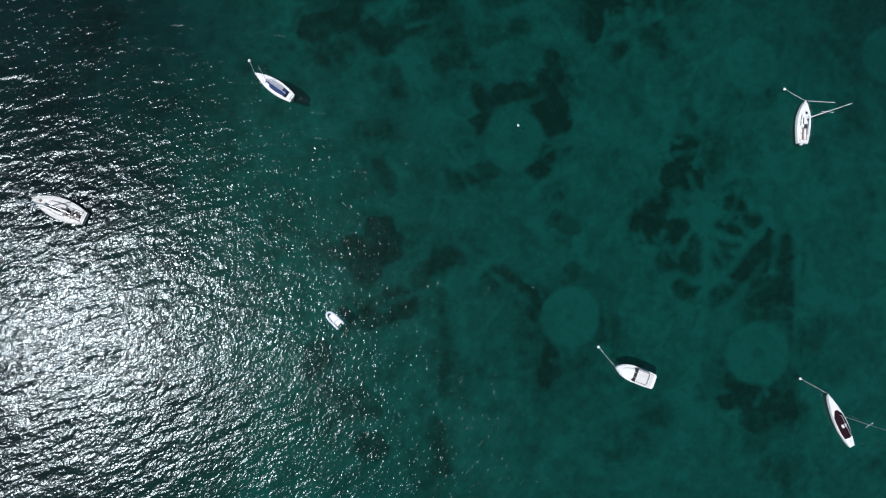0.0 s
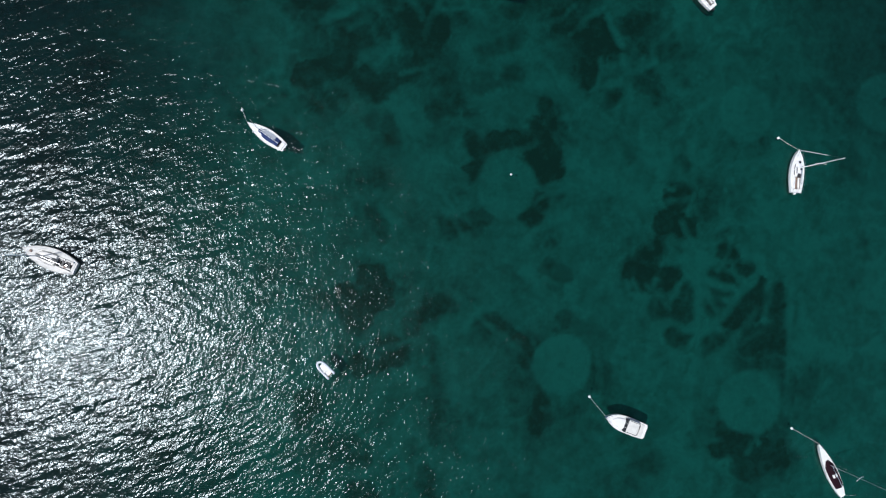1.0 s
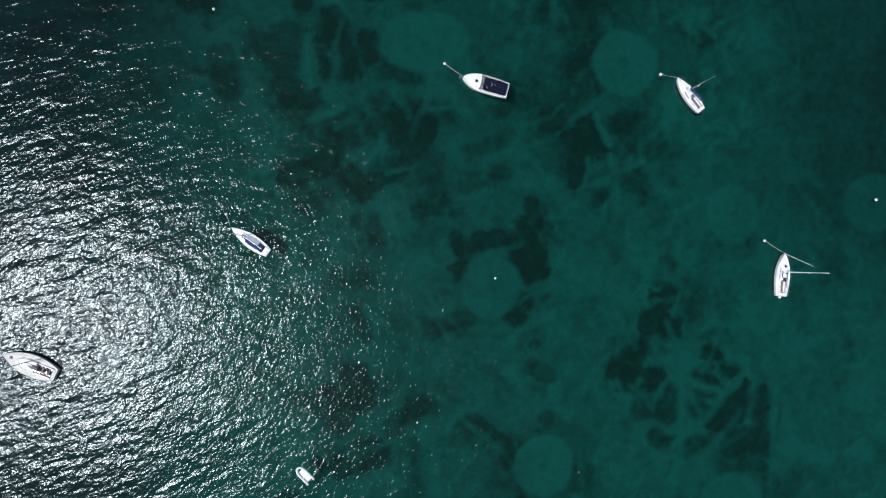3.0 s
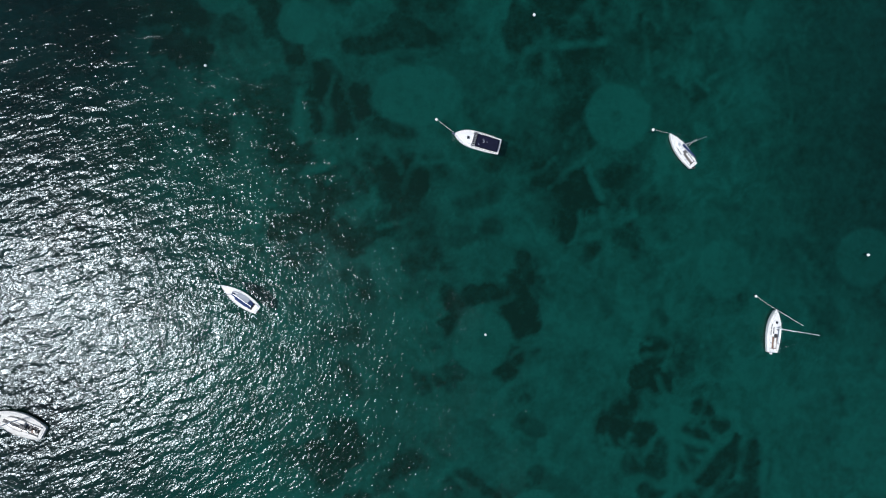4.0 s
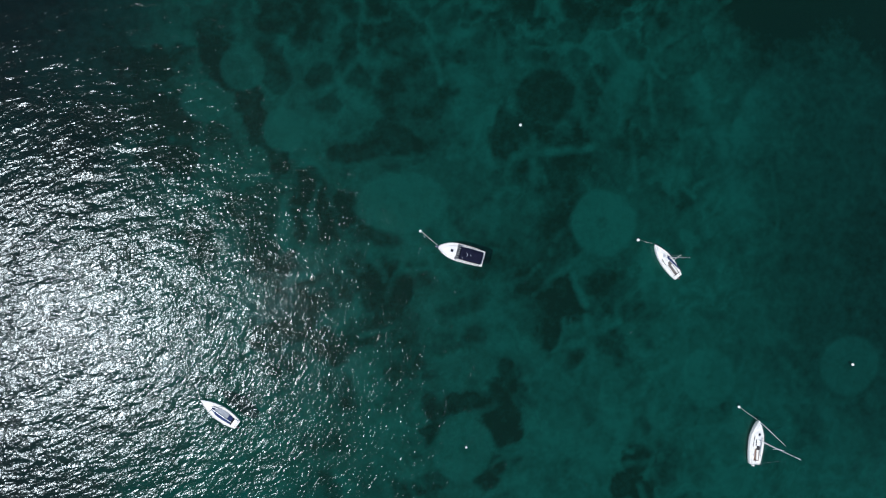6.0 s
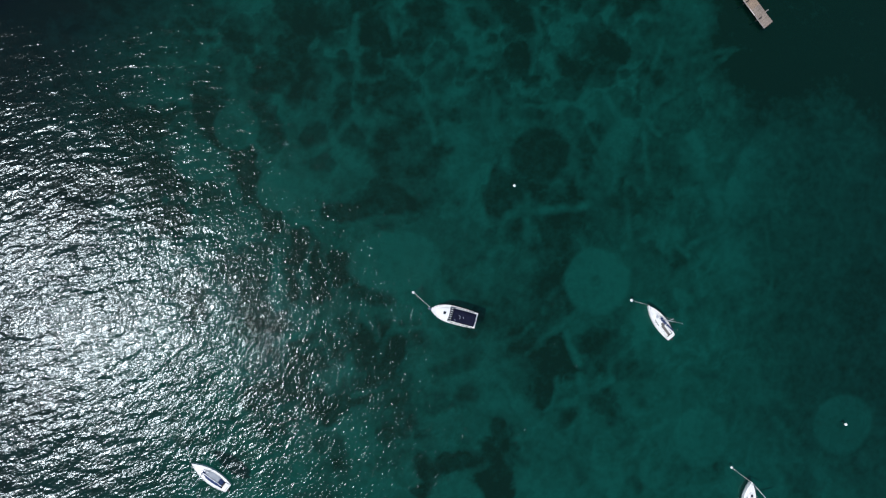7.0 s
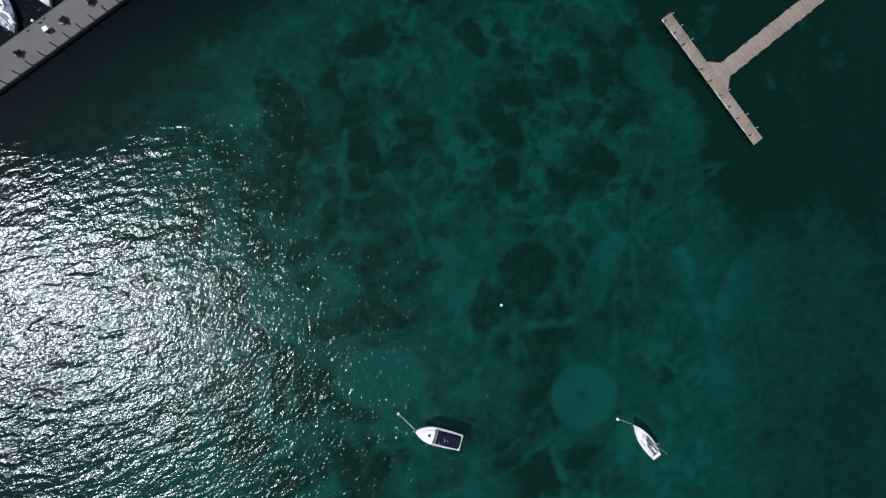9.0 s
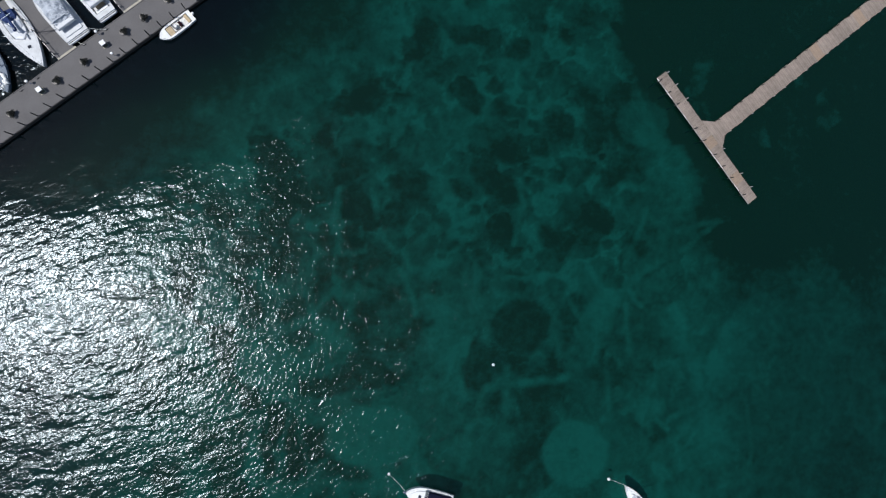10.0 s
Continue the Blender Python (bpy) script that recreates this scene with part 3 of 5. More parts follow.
def growth_field(gx, gy, beds, edge, wob):
    """How thickly the beds of seagrass cover each place; wob frays their edges, in metres."""
    out = np.zeros_like(gx)
    for x0, y0, x1, y1, half, thick in beds:
        dx, dy = x1 - x0, y1 - y0
        t = np.clip(((gx - x0) * dx + (gy - y0) * dy) / (dx * dx + dy * dy + 1e-6), 0, 1)
        d = np.hypot(gx - x0 - t * dx, gy - y0 - t * dy) + wob * min(1.9, 0.35 + half / 2.2)
        out = np.maximum(out, min(1.0, 0.08 + 1.02 * thick) * ease(1.15 * half + 0.25 + edge / 2 - d, 0, edge))
    return out


def cushions(gx, gy, size, seed, share):
    """Rounded cushions of growth strewn over the plan, some merged: how far inside one a place lies, in metres."""
    rng = np.random.RandomState(seed)
    jx, jy = rng.uniform(0, 1, (64, 64)), rng.uniform(0, 1, (64, 64))
    radius = rng.uniform(0.28, 0.72, (64, 64)) - 2.0 * (rng.uniform(0, 1, (64, 64)) > share)
    u, v = gx / size, gy / size
    iu, iv = np.floor(u).astype(int), np.floor(v).astype(int)
    inside = np.full_like(u, -3.0)
    for a in (-1, 0, 1):
        for b in (-1, 0, 1):
            cu, cv = iu + a, iv + b
            kv, ku = cv % 64, cu % 64
            inside = np.maximum(inside, radius[kv, ku] - np.hypot(cu + jx[kv, ku] - u, cv + jy[kv, ku] - v))
    return inside * size


def ease(x, lo, hi):
    t = np.clip((x - lo) / (hi - lo), 0, 1)
    return t * t * (3 - 2 * t)


def build_seabed():
    xs, ys = axis(-75, 130, 0.45), axis(-60, 185, 0.45)
    gx, gy = np.meshgrid(xs, ys)
    wx, wy = gx, gy
    # added rise of the eastern bed that pulls boat shadows in under their hulls
    shadow_shoal = ease(gx, 55, 82)
    # growth is laid out for an even bed: draw it in a little over that rise
    gx = 6 + (gx - 6) * (1 + 0.02 * shadow_shoal)
    px = gx + 2.6 * soft_noise(gx, gy, 8, 3, 4)
    py = gy + 2.6 * soft_noise(gx, gy, 8, 4, 4)
    rough = soft_noise(gx, gy, 9, 6, 5)
    film = soft_noise(px, py, 13, 7, 6)
    web = np.maximum(np.clip(1 - np.abs(soft_noise(px, py, 26, 14, 3)) / 0.05, 0, 1), np.clip(1 - np.abs(soft_noise(px, py, 19, 15, 3)) / 0.05, 0, 1))
    # between the two piers the meadow breaks up into small clumps; in the deep east it is an even film
    north = ease(gy, 92, 112) * (1 - ease(gx, 60, 70)) * (1 - ease(gy, 158, 175))
    fine = soft_noise(px, py, 4.6, 16, 5)
    east = ease(gx, 78, 100) * ease(gy, 20, 50)
    speck = soft_noise(gx, gy, 1.9, 41, 2)
    grass = 0.33 + (0.15 * film + 0.20 * fine + 0.10 * speck) * (1 - 0.45 * east) + 0.33 * east + 0.07 * north - 0.08 * ease(gx, 45, 65) * (1 - ease(gy, 15, 45))
    # a wide thin growth over the middle moorings
    grass += 0.32 * ellipse_field(px, py, MEADOW, 0.9, 0)
    grass -= 0.22 * web * (1 - 0.6 * east) * (1 - 0.7 * north)
    # in the north the growth stands in rounded cushions with paler lanes between
    lx, ly = 0.35 * px + 0.65 * gx, 0.35 * py + 0.65 * gy
    big = cushions(lx, ly, 6.2, 51, 0.62) + 0.5 * fine
    small = cushions(ly + 3, lx - 2, 3.3, 52, 0.5) + 0.4 * fine
    tiny = cushions(lx - 5, ly + 4, 1.9, 53, 0.45) + 0.25 * fine
    cover = np.maximum(0.38 * ease(big, -0.2, 0.5), 0.42 * ease(small, -0.2, 0.4))
    cover = np.maximum(cover, 0.40 * ease(tiny, -0.1, 0.25))
    grass += north * (cover - 0.22)
    # thinner growth spreads round the beds
    halo = growth_field(px, py, [(a, b, c, d, h + 1.6, k) for a, b, c, d, h, k in GROWTH], 5.0, 1.6 * rough)
    grass += 0.34 * halo * ease(rough + 0.8 * fine + 0.3 * film, -0.75, 0.35) * (1 - 0.5 * north)
    # the beds themselves, frayed at their edges
    beds = growth_field(0.3 * px + 0.7 * gx, 0.3 * py + 0.7 * gy, GROWTH, 1.1, 0.6 * fine + 0.65 * speck)
    broad = ellipse_field(0.55 * px + 0.45 * gx, 0.55 * py + 0.45 * gy, MEADOW_NORTH, 0.40, 0.16 * rough + 0.10 * fine)
    grass = grass * (1 - beds) + (1.0 + 0.08 * fine) * beds
    grass = grass * (1 - broad) + (1.12 + 0.10 * fine + 0.08 * film) * broad
    # the bed falls away into weed towards the open water
    grass = np.maximum(grass, (0.74 + 0.3 * film) * ease(-gx + 8 * rough, 18, 46))
    # bed coloured dark as weed towards the quay, for the gloom of its deep berths
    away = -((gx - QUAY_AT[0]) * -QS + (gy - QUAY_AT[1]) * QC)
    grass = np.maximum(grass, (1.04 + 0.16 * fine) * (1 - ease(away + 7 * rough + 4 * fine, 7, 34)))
    furrow = furrow_field(gx + 0.5 * soft_noise(gx, gy, 6, 9), gy + 0.5 * soft_noise(gx, gy, 6, 10), 1.0, FURROWS)
    furrow = np.maximum(furrow, furrow_field(px, py, 1.9, FURROWS_EAST))
    drag = furrow_field(gx + 0.9 * soft_noise(gx, gy, 7, 29), gy + 0.9 * soft_noise(gx, gy, 7, 30), 0.78, DRAGS) * (1 - 0.6 * east)
    furrow = np.maximum(furrow, 0.75 * drag)
    grass = grass * (1 - 0.85 * furrow * (0.75 + 0.5 * soft_noise(gx, gy, 5, 13)))
    # one round cushion has grown back whole over an old scar
    whole = ellipse_field(gx, gy, [(40.4, 95.5, 6.4, 5.8, 5)], 0.3, 0.14 * rough)
    grass = np.maximum(grass, (0.93 + 0.08 * film) * whole)
    bare = ellipse_field(0.6 * px + 0.4 * gx, 0.6 * py + 0.4 * gy, CLEARINGS, 0.9, 0.35 * fine)
    grass = grass * (1 - bare) + (0.72 + 0.25 * film) * bare
    for x, y, rx, ry, turn, bare in SCARS:
        ring = ellipse_field(gx, gy, [(x, y, rx, ry, turn)], 0.14, 0.07 * rough)
        halo = ellipse_field(gx, gy, [(x, y, rx + 2.0, ry + 2.0, turn)], 0.6, 0.9 * rough)
        grass = np.maximum(grass, 0.5 * bare * halo * (1 - ring))
        spot = ellipse_field(gx, gy, [(x, y, 0.12 * rx, 0.1 * ry, turn)], 0.8, rough)
        level = 0.05 + 0.13 * film + 0.30 * spot
        grass = grass * (1 - ring * bare) + level * ring * bare
    grass = np.minimum(grass, 1.22)
    near = np.clip((250 - np.hypot(wx - 20, wy - 60)) / 80, 0, 1)
    z = -4.3 + 2.3 * shadow_shoal * near + near * (0.25 * soft_noise(gx, gy, 20, 12) + 0.18 * np.clip(grass, 0, 1))
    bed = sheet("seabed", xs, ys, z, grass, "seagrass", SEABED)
    return tagged(bed, "pale sandy seabed with dark seagrass and round mooring scars", "seabed", kind="structure")


build_seabed()



def on_quay(u, v, z=0.0, turn=0.0):
    """A pose u metres along the quay's outer edge and v metres inland of it."""
    return pose(QUAY_AT[0] + u * QC - v * QS, QUAY_AT[1] + u * QS + v * QC, z, 0, 0, QUAY_TURN + turn)


def build_water():
    xs, ys = axis(-100, 150, 1.0), axis(-70, 190, 1.0)
    gx, gy = np.meshgrid(xs, ys)
    # the quay shelters a strip of water along it; gusts roughen the rest unevenly
    off = -((gx - QUAY_AT[0]) * -QS + (gy - QUAY_AT[1]) * QC)
    edge = np.interp(gx, [-90, -56, -44, -40, -33, -17, 0, 20], [116, 112.5, 109.5, 114.3, 119, 126, 138, 155])
    lee = np.clip((edge - gy + 1.3 * soft_noise(gx, gy, 9, 21)) / 4.5 + 0.35, 0, 1)
    gust = 1.0 + 0.16 * soft_noise(gx, gy, 26, 22)
    basin = np.clip((-6.5 - off) / 1.5, 0, 1)
    ripple = (0.22 + 0.78 * lee + 0.8 * basin) * gust * (1.03 - 0.22 * ease(gy, 35, 100))
    z = np.zeros_like(gx)
    w = sheet("water", xs, ys, z, ripple, "ripple", WATER)
    # dredged berths at the quay, open water in the west, a little more depth in the east
    rough = soft_noise(gx, gy, 18, 23, 4)
    deep = 0.9 * (1 - ease(off + 3 * rough, 0, 14))
    deep = np.maximum(deep, 0.50 * ease(-gx + 7 * rough, 18, 60))
    deep = np.maximum(deep, 0.11 * ease(gx + 8 * rough, 60, 105) * (1 - ease(gy, 98, 122)) * ease(gy, 5, 50))
    at = w.data.attributes.new("depth", "FLOAT", "POINT")
    at.data.foreach_set("value", deep.ravel().astype(np.float32))
    return tagged(w, "clear green sea with wind ripples and sun glitter", "water", kind="structure")


build_water()


# ---- the quay, its finger piers and the wooden pier ----
def build_quay():
    quay = thing("quay", on_quay(0, 0, 0), "long grey concrete quay with dark timber fender posts along its edge", "quay", kind="structure")
    bm = slab(rect(-75, 75, 0, 5.8), 0.25, 0.95, 0.03)
    part("deck", bm, CONCRETE, quay)
    bm = bmesh.new()
    for u in range(-74, 75, 4):
        slab(rect(u, u + 0.5, 0.5, 5.3), -4.2, 0.25, 0.02, bm=bm)
    part("support", bm, PILE, quay, "dark weedy concrete supports under the deck")
    # dark fender face, made wall-high to give the quay's side its shade
    part("fender_beam", slab(rect(-75, 75, -0.14, -0.003), -0.7, 0.88, 0.03), PILE, quay, "dark timber fender face along the outer edge, standing in for wall shade")
    part("kerb", slab(rect(-75, 75, 5.65, 5.79), 0.953, 1.03, 0.03), CONCRETE, quay)
    me = None
    for k in range(-10, 22):
        if me is None:
            bm = turned([(0.11, 0.4), (0.10, 3.15), (0.09, 3.26), (0.04, 3.3)], 9)
            pile = part("fender_post", bm, PILE, quay, "dark tarred timber fender post")
            me = pile.data
        else:
            pile = new("fender_post", me)
            pile.parent = quay
        pile.location = (2.70 + 2.68 * k, 0.12, 0)
    for u0 in (17.0, 31.2):
        pier = thing("finger_pier", on_quay(u0, 5.83), "grey concrete finger pier with a dark rail", "pier", "finger piers of the quay", "structure")
        part("deck", slab(rect(0, 3.6, 0, 26), 0.35, 0.94, 0.03), CONCRETE, pier)
        part("support", slab(rect(0.6, 3.0, 1, 25), -4.2, 0.35, 0.02), PILE, pier)
        part("threshold", slab(rect(0.05, 3.9, -0.02, 0.33), 0.944, 0.985, 0.01), CONCRETE_PALE, pier, "pale yellowish stone threshold")
        part("rail", slab(rect(0.06, 0.16, 0.4, 25.8), 1.9, 1.99, 0.02), GELCOAT_OLD, pier)
        for k in range(11):
            part("rail_post", slab(rect(-0.02, 0.18, 1.2 + 2.4 * k, 1.38 + 2.4 * k), 0.94, 2.35, 0.01), PILE, pier)
    return quay


build_quay()


def plank_panel(length, width, board=0.145, gap=0.012, thick=0.05, seed=0):
    """Boards laid side by side across a pier: length along the pier, width across it."""
    rng = random.Random(seed)
    bm = bmesh.new()
    count = int(length / board)
    step = length / count
    for k in range(count):
        x0, x1 = -length / 2 + k * step + gap / 2, -length / 2 + (k + 1) * step - gap / 2
        a, b = rng.uniform(-0.05, 0.05), rng.uniform(-0.05, 0.05)
        lift = rng.uniform(-0.006, 0.006)
        slab([(x0, -width / 2 + a), (x1, -width / 2 + a), (x1, width / 2 + b), (x0, width / 2 + b)], lift - thick, lift, 0.008, bm=bm)
    return bm


PIER_AT, PIER_TURN = (74.7, 136.6), 42.4     # the crossing of stem and head


def build_wooden_pier():
    pier = thing("wooden_pier", pose(*PIER_AT, 0, 0, 0, PIER_TURN), "T-shaped weathered timber pier on piles", "pier", kind="structure")
    panels = {}

    def lay(length, width, x, y, turn, material, seed):
        key = (round(length, 2), width, material.name, seed % 4)
        if key not in panels:
            panels[key] = part("deck_panel", plank_panel(length, width, seed=seed % 4), material, pier)
            ob = panels[key]
        else:
            ob = new("deck_panel", panels[key].data)
            ob.parent = pier
        ob.matrix_basis = pose(x, y, 1.0 + 0.012 * ((seed * 7) % 3 - 1), 0, 0, turn)

    # stem, along +x
    for k in range(27):
        lay(2.085, 3.3, 3.37 + 2.09 * k, 0.05 * math.sin(k * 2.3), 0, STAINED if k in (13, 19) else WEATHERED, k)
    # head, along y
    for k in range(14):
        lay(2.25, 2.3, 0.0, -14.6 + 2.26 * k, 90, STAINED if k in (2, 6) else WEATHERED, k)
    # splayed corners between stem and head
    for s in (1, -1):
        bm = bmesh.new()
        for k in range(16):
            x0, x1 = 1.17 + 0.145 * k, 1.17 + 0.145 * k + 0.132
            e = 3.6 - (x0 - 1.17) * 0.86
            lo = 0.0 if x1 < 2.32 else 1.67
            pts = [(x0, s * lo), (x1, s * lo), (x1, s * (e - 0.11)), (x0, s * e)]
            slab(pts if s > 0 else pts[::-1], 0.95, 1.0, 0.008, bm=bm)
        part("corner_deck", bm, WEATHERED, pier)
    for y in (-1.2, 0, 1.2):
        part("beam", slab(rect(1.2, 60, y - 0.09, y + 0.09), 0.66, 0.93, 0.01), PILE, pier)
    for x in (-0.95, 0.95):
        part("beam", slab(rect(x - 0.1, x + 0.1, -15.6, 16.0), 0.64, 0.93, 0.01), PILE, pier)
    rng = random.Random(12)
    y = -15.7
    while y < 15.6:
        e = min(y + rng.uniform(0.9, 2.6), 16.0)
        out, pale = rng.uniform(-0.04, 0.03), rng.random() < 0.34
        part("edge_board", slab(rect(-1.29 + out, -1.175, y, e - rng.uniform(0.02, 0.2)), 0.90, 1.03 + rng.uniform(0, 0.06), 0.02),
             GELCOAT_OLD if pale else PILE_PALE, pier, "edge board with flaking white paint" if pale else "bleached timber edge board")
        y = e
    # tarred posts along the seaward edge of the head, bleached ones on its sheltered side, low dark ones beside the stem
    def drive(radius, top, material, label, spots):
        first = part("pile", turned([(radius, -0.2), (radius, top - 0.1), (0.9 * radius, top - 0.03), (0.4 * radius, top)], 8), material, pier, label)
        first.location = (*spots[0], 0)
        for x, y in spots[1:]:
            p = new("pile", first.data)
            p.parent, p.location = pier, (x, y, 0)
            tagged(p, label)

    drive(0.11, 2.0, PILE, "tarred timber mooring pile", [(-1.02, y) for y in (-13.5, -9.2, -6.3, -3.4, 0.2, 3.2, 9.3, 12.2, 15.2)])
    drive(0.11, 1.85, PILE_PALE, "bleached timber mooring pile", [(1.2, y) for y in (-13.2, -9.8, -3.6, 9.0, 12.5, 15.5)])
    drive(0.10, 1.55, PILE, "tarred timber pile", [(4.2 + 3.05 * k, 1.62) for k in range(19)])
    drive(0.10, 1.12, PILE_PALE, "bleached timber pile", [(5.0 + 3.05 * k, -1.72) for k in range(19)])
    # below the waterline the piles are grown over with dark weed
    foot = None
    for ob in [p for p in pier.children if p.name.split(".")[0] == "pile"]:
        if foot is None:
            low = part("pile_foot", turned([(0.12, -4.6), (0.12, -0.2), (0.06, -0.16)], 8), PILE, pier, "weed-grown foot of a pile")
            foot = low.data
        else:
            low = new("pile_foot", foot)
            low.parent = pier
        low.location = ob.location
    return pier


build_wooden_pier()


# ---- boats: the bow points along +x, z = 0 is the waterline ----
class Hull:
    """The lines of a hull: length, beam, freeboard at stern and bow, transom width, where it is widest, bow fullness."""

    def __init__(self, length, beam, stern_h, bow_h, transom=0.7, widest=0.45, full=2.2, draft=0.45, rake=0.5):
        self.l, self.b, self.h0, self.h1 = length, beam, stern_h, bow_h
        self.transom, self.widest, self.full, self.draft, self.rake = transom, widest, full, draft, rake

    def s(self, x):
        return (x + self.l / 2) / self.l

    def half(self, x):
        s = min(max(self.s(x), 0), 1)
        if s < self.widest:
            f = 1 - (1 - self.transom) * ((self.widest - s) / self.widest) ** 2
        else:
            f = 1 - ((s - self.widest) / (1 - self.widest)) ** self.full
        return max(f * self.b / 2, 0.02)

    def sheer(self, x):
        s = min(max(self.s(x), 0), 1)
        return self.h0 + (self.h1 - self.h0) * s ** 1.6

    def stations(self, n=26):
        return [-self.l / 2 + self.l * (1 - (1 - k / (n - 1)) ** 1.25) for k in range(n)]

    def skin(self):
        rings = []
        for x in self.stations():
            w, h, s = self.half(x), self.sheer(x), self.s(x)
            d = self.draft * (1 - max(0, (s - 0.75) / 0.25) ** 2 * 0.8)
            back = self.rake * s ** 3
            prof = [(1.0, h, 0), (0.985, 0.62 * h, 0.25), (0.95, 0.25 * h, 0.5), (0.86, -0.1, 0.75), (0.55, -0.65 * d, 0.95), (0.0, -d, 1.0)]
            left = [(x - back * b, w * a, z) for a, z, b in prof]
            rings.append(left + [(px, -py, pz) for px, py, pz in reversed(left[:-1])])
        return ring_loft(bmesh.new(), rings, True, True, False)

    def rim(self, height=0.05, width=0.07):
        """A low rounded rail along the deck edge."""
        bm = bmesh.new()
        for side in (1, -1):
            rings = []
            for x in self.stations():
                w, h = self.half(x) * side, self.sheer(x)
                i = max(abs(w) - width, 0.004) * side
                rings.append([(x, w, h - 0.03), (x, w * 1.004, h + 0.6 * height), (x, 0.5 * (w + i), h + height), (x, i, h + 0.6 * height), (x, i, h - 0.03)])
            ring_loft(bm, rings)
        return bm

    def deck(self, wells=()):
        """The deck with its camber; wells are (x0, x1, half width) left open."""
        bm = bmesh.new()
        xs = sorted(set(self.stations() + [v for w in wells for v in w[:2]]))
        for x0, x1 in zip(xs, xs[1:]):
            if x1 - x0 < 1e-4:
                continue
            mid = 0.5 * (x0 + x1)
            hole = next((w[2] for w in wells if w[0] < mid < w[1]), 0.0)
            for side in (1, -1):
                cols = []
                for x in (x0, x1):
                    w, h = self.half(x) - 0.01, self.sheer(x)
                    w = max(w, 0.01)
                    ys = [hole + (w - hole) * t for t in (0, 0.5, 1)]
                    cols.append([bm.verts.new((x, y * side, h + 0.05 * (1 - (y / w) ** 2))) for y in ys])
                for i in range(2):
                    bm.faces.new((cols[0][i], cols[1][i], cols[1][i + 1], cols[0][i + 1]))
        bmesh.ops.remove_doubles(bm, verts=bm.verts, dist=0.0005)
        return bm

    def well(self, x0, x1, half, depth):
        """The walls and sole of an open well."""
        bm = bmesh.new()
        z = self.sheer(0.5 * (x0 + x1))
        pts = rect(x0, x1, -half, half)
        ring_loft(bm, [[(x, y, z + 0.06) for x, y in pts], [(x, y, z - depth) for x, y in pts]], False, True)
        return bm


def rounded_plan(hull, x0, x1, margin, nose=0.35, k=7, most=9.0):
    """A plan outline that follows the hull's sides at a margin, with a rounded front."""
    out = []
    for i in range(k + 1):
        x = x0 + (x1 - x0) * i / k
        t = max(0.0, (x - (x1 - nose)) / nose)
        w = min(hull.half(x) - margin, most) * math.sqrt(max(1 - t * t, 0.0))
        out.append((x, -max(w, 0.06)))
    return out + [(x, -y) for x, y in reversed(out)]


def stay(name, a, b, boat, r=0.012, material=None):
    return part(name, tube([a, b], r, 4), material or STEEL, boat)


def pulpit(hull, boat, z, at=1, reach=0.9, name="pulpit"):
    """A bent steel rail round the bow (at=1) or the stern (at=-1), on four legs."""
    x1 = at * hull.l / 2
    xs = [x1 - at * reach, x1 - at * reach * 0.5, x1 - at * 0.03]
    side = [(x, max(hull.half(x) - 0.08, 0.05), hull.sheer(x) + z) for x in xs]
    bm = tube(side + [(x, -y, h) for x, y, h in reversed(side)], 0.016, 5)
    for x, y, h in side[:2]:
        for s in (1, -1):
            tube([(x, s * y, h), (x, s * y, h - z)], 0.013, 5, bm)
    return part(name, bm, STEEL, boat, "bent stainless steel rail")


def guard_rail(hull, boat, x0, x1, n=5, z=0.6):
    for s in (1, -1):
        xs = [x0 + (x1 - x0) * k / (n - 1) for k in range(n)]
        tops = [(x, s * (hull.half(x) - 0.07), hull.sheer(x) + z) for x in xs]
        bm = tube(tops, 0.008, 4)
        for x, y, h in tops:
            tube([(x, y, h), (x, y, h - z)], 0.012, 4, bm)
        part("guard_rail", bm, STEEL, boat)


def hatch(boat, x, y, z, size=0.5, material=None, name="hatch", wide=None):
    wide = wide or size
    h = part(name, slab(rect(x - size / 2, x + size / 2, y - wide / 2, y + wide / 2, 0.05), z - 0.02, z + 0.05, 0.02), material or TINTED, boat, "dark tinted deck hatch" if material is None else "")
    part("frame", slab(rect(x - size / 2 - 0.05, x + size / 2 + 0.05, y - wide / 2 - 0.05, y + wide / 2 + 0.05, 0.07), z - 0.03, z + 0.025, 0.015), ALLOY, h)
    return h


def outboard(boat, x, y, z, material=None):
    m = part("outboard", slab(rect(x - 0.42, x + 0.02, y - 0.17, y + 0.17, 0.1), z, z + 0.5, 0.08), material or RUBBER, boat, "outboard motor tilted on the transom")
    part("leg", slab(rect(x - 0.25, x - 0.08, y - 0.06, y + 0.06), z - 0.9, z, 0.01), RUBBER, m)
    return m


def winch(boat, x, y, z):
    part("winch", turned([(0.09, 0), (0.07, 0.04), (0.06, 0.12), (0.08, 0.16), (0.03, 0.18)], 10, at=(x, y, z)), STEEL, boat, "chrome sheet winch")


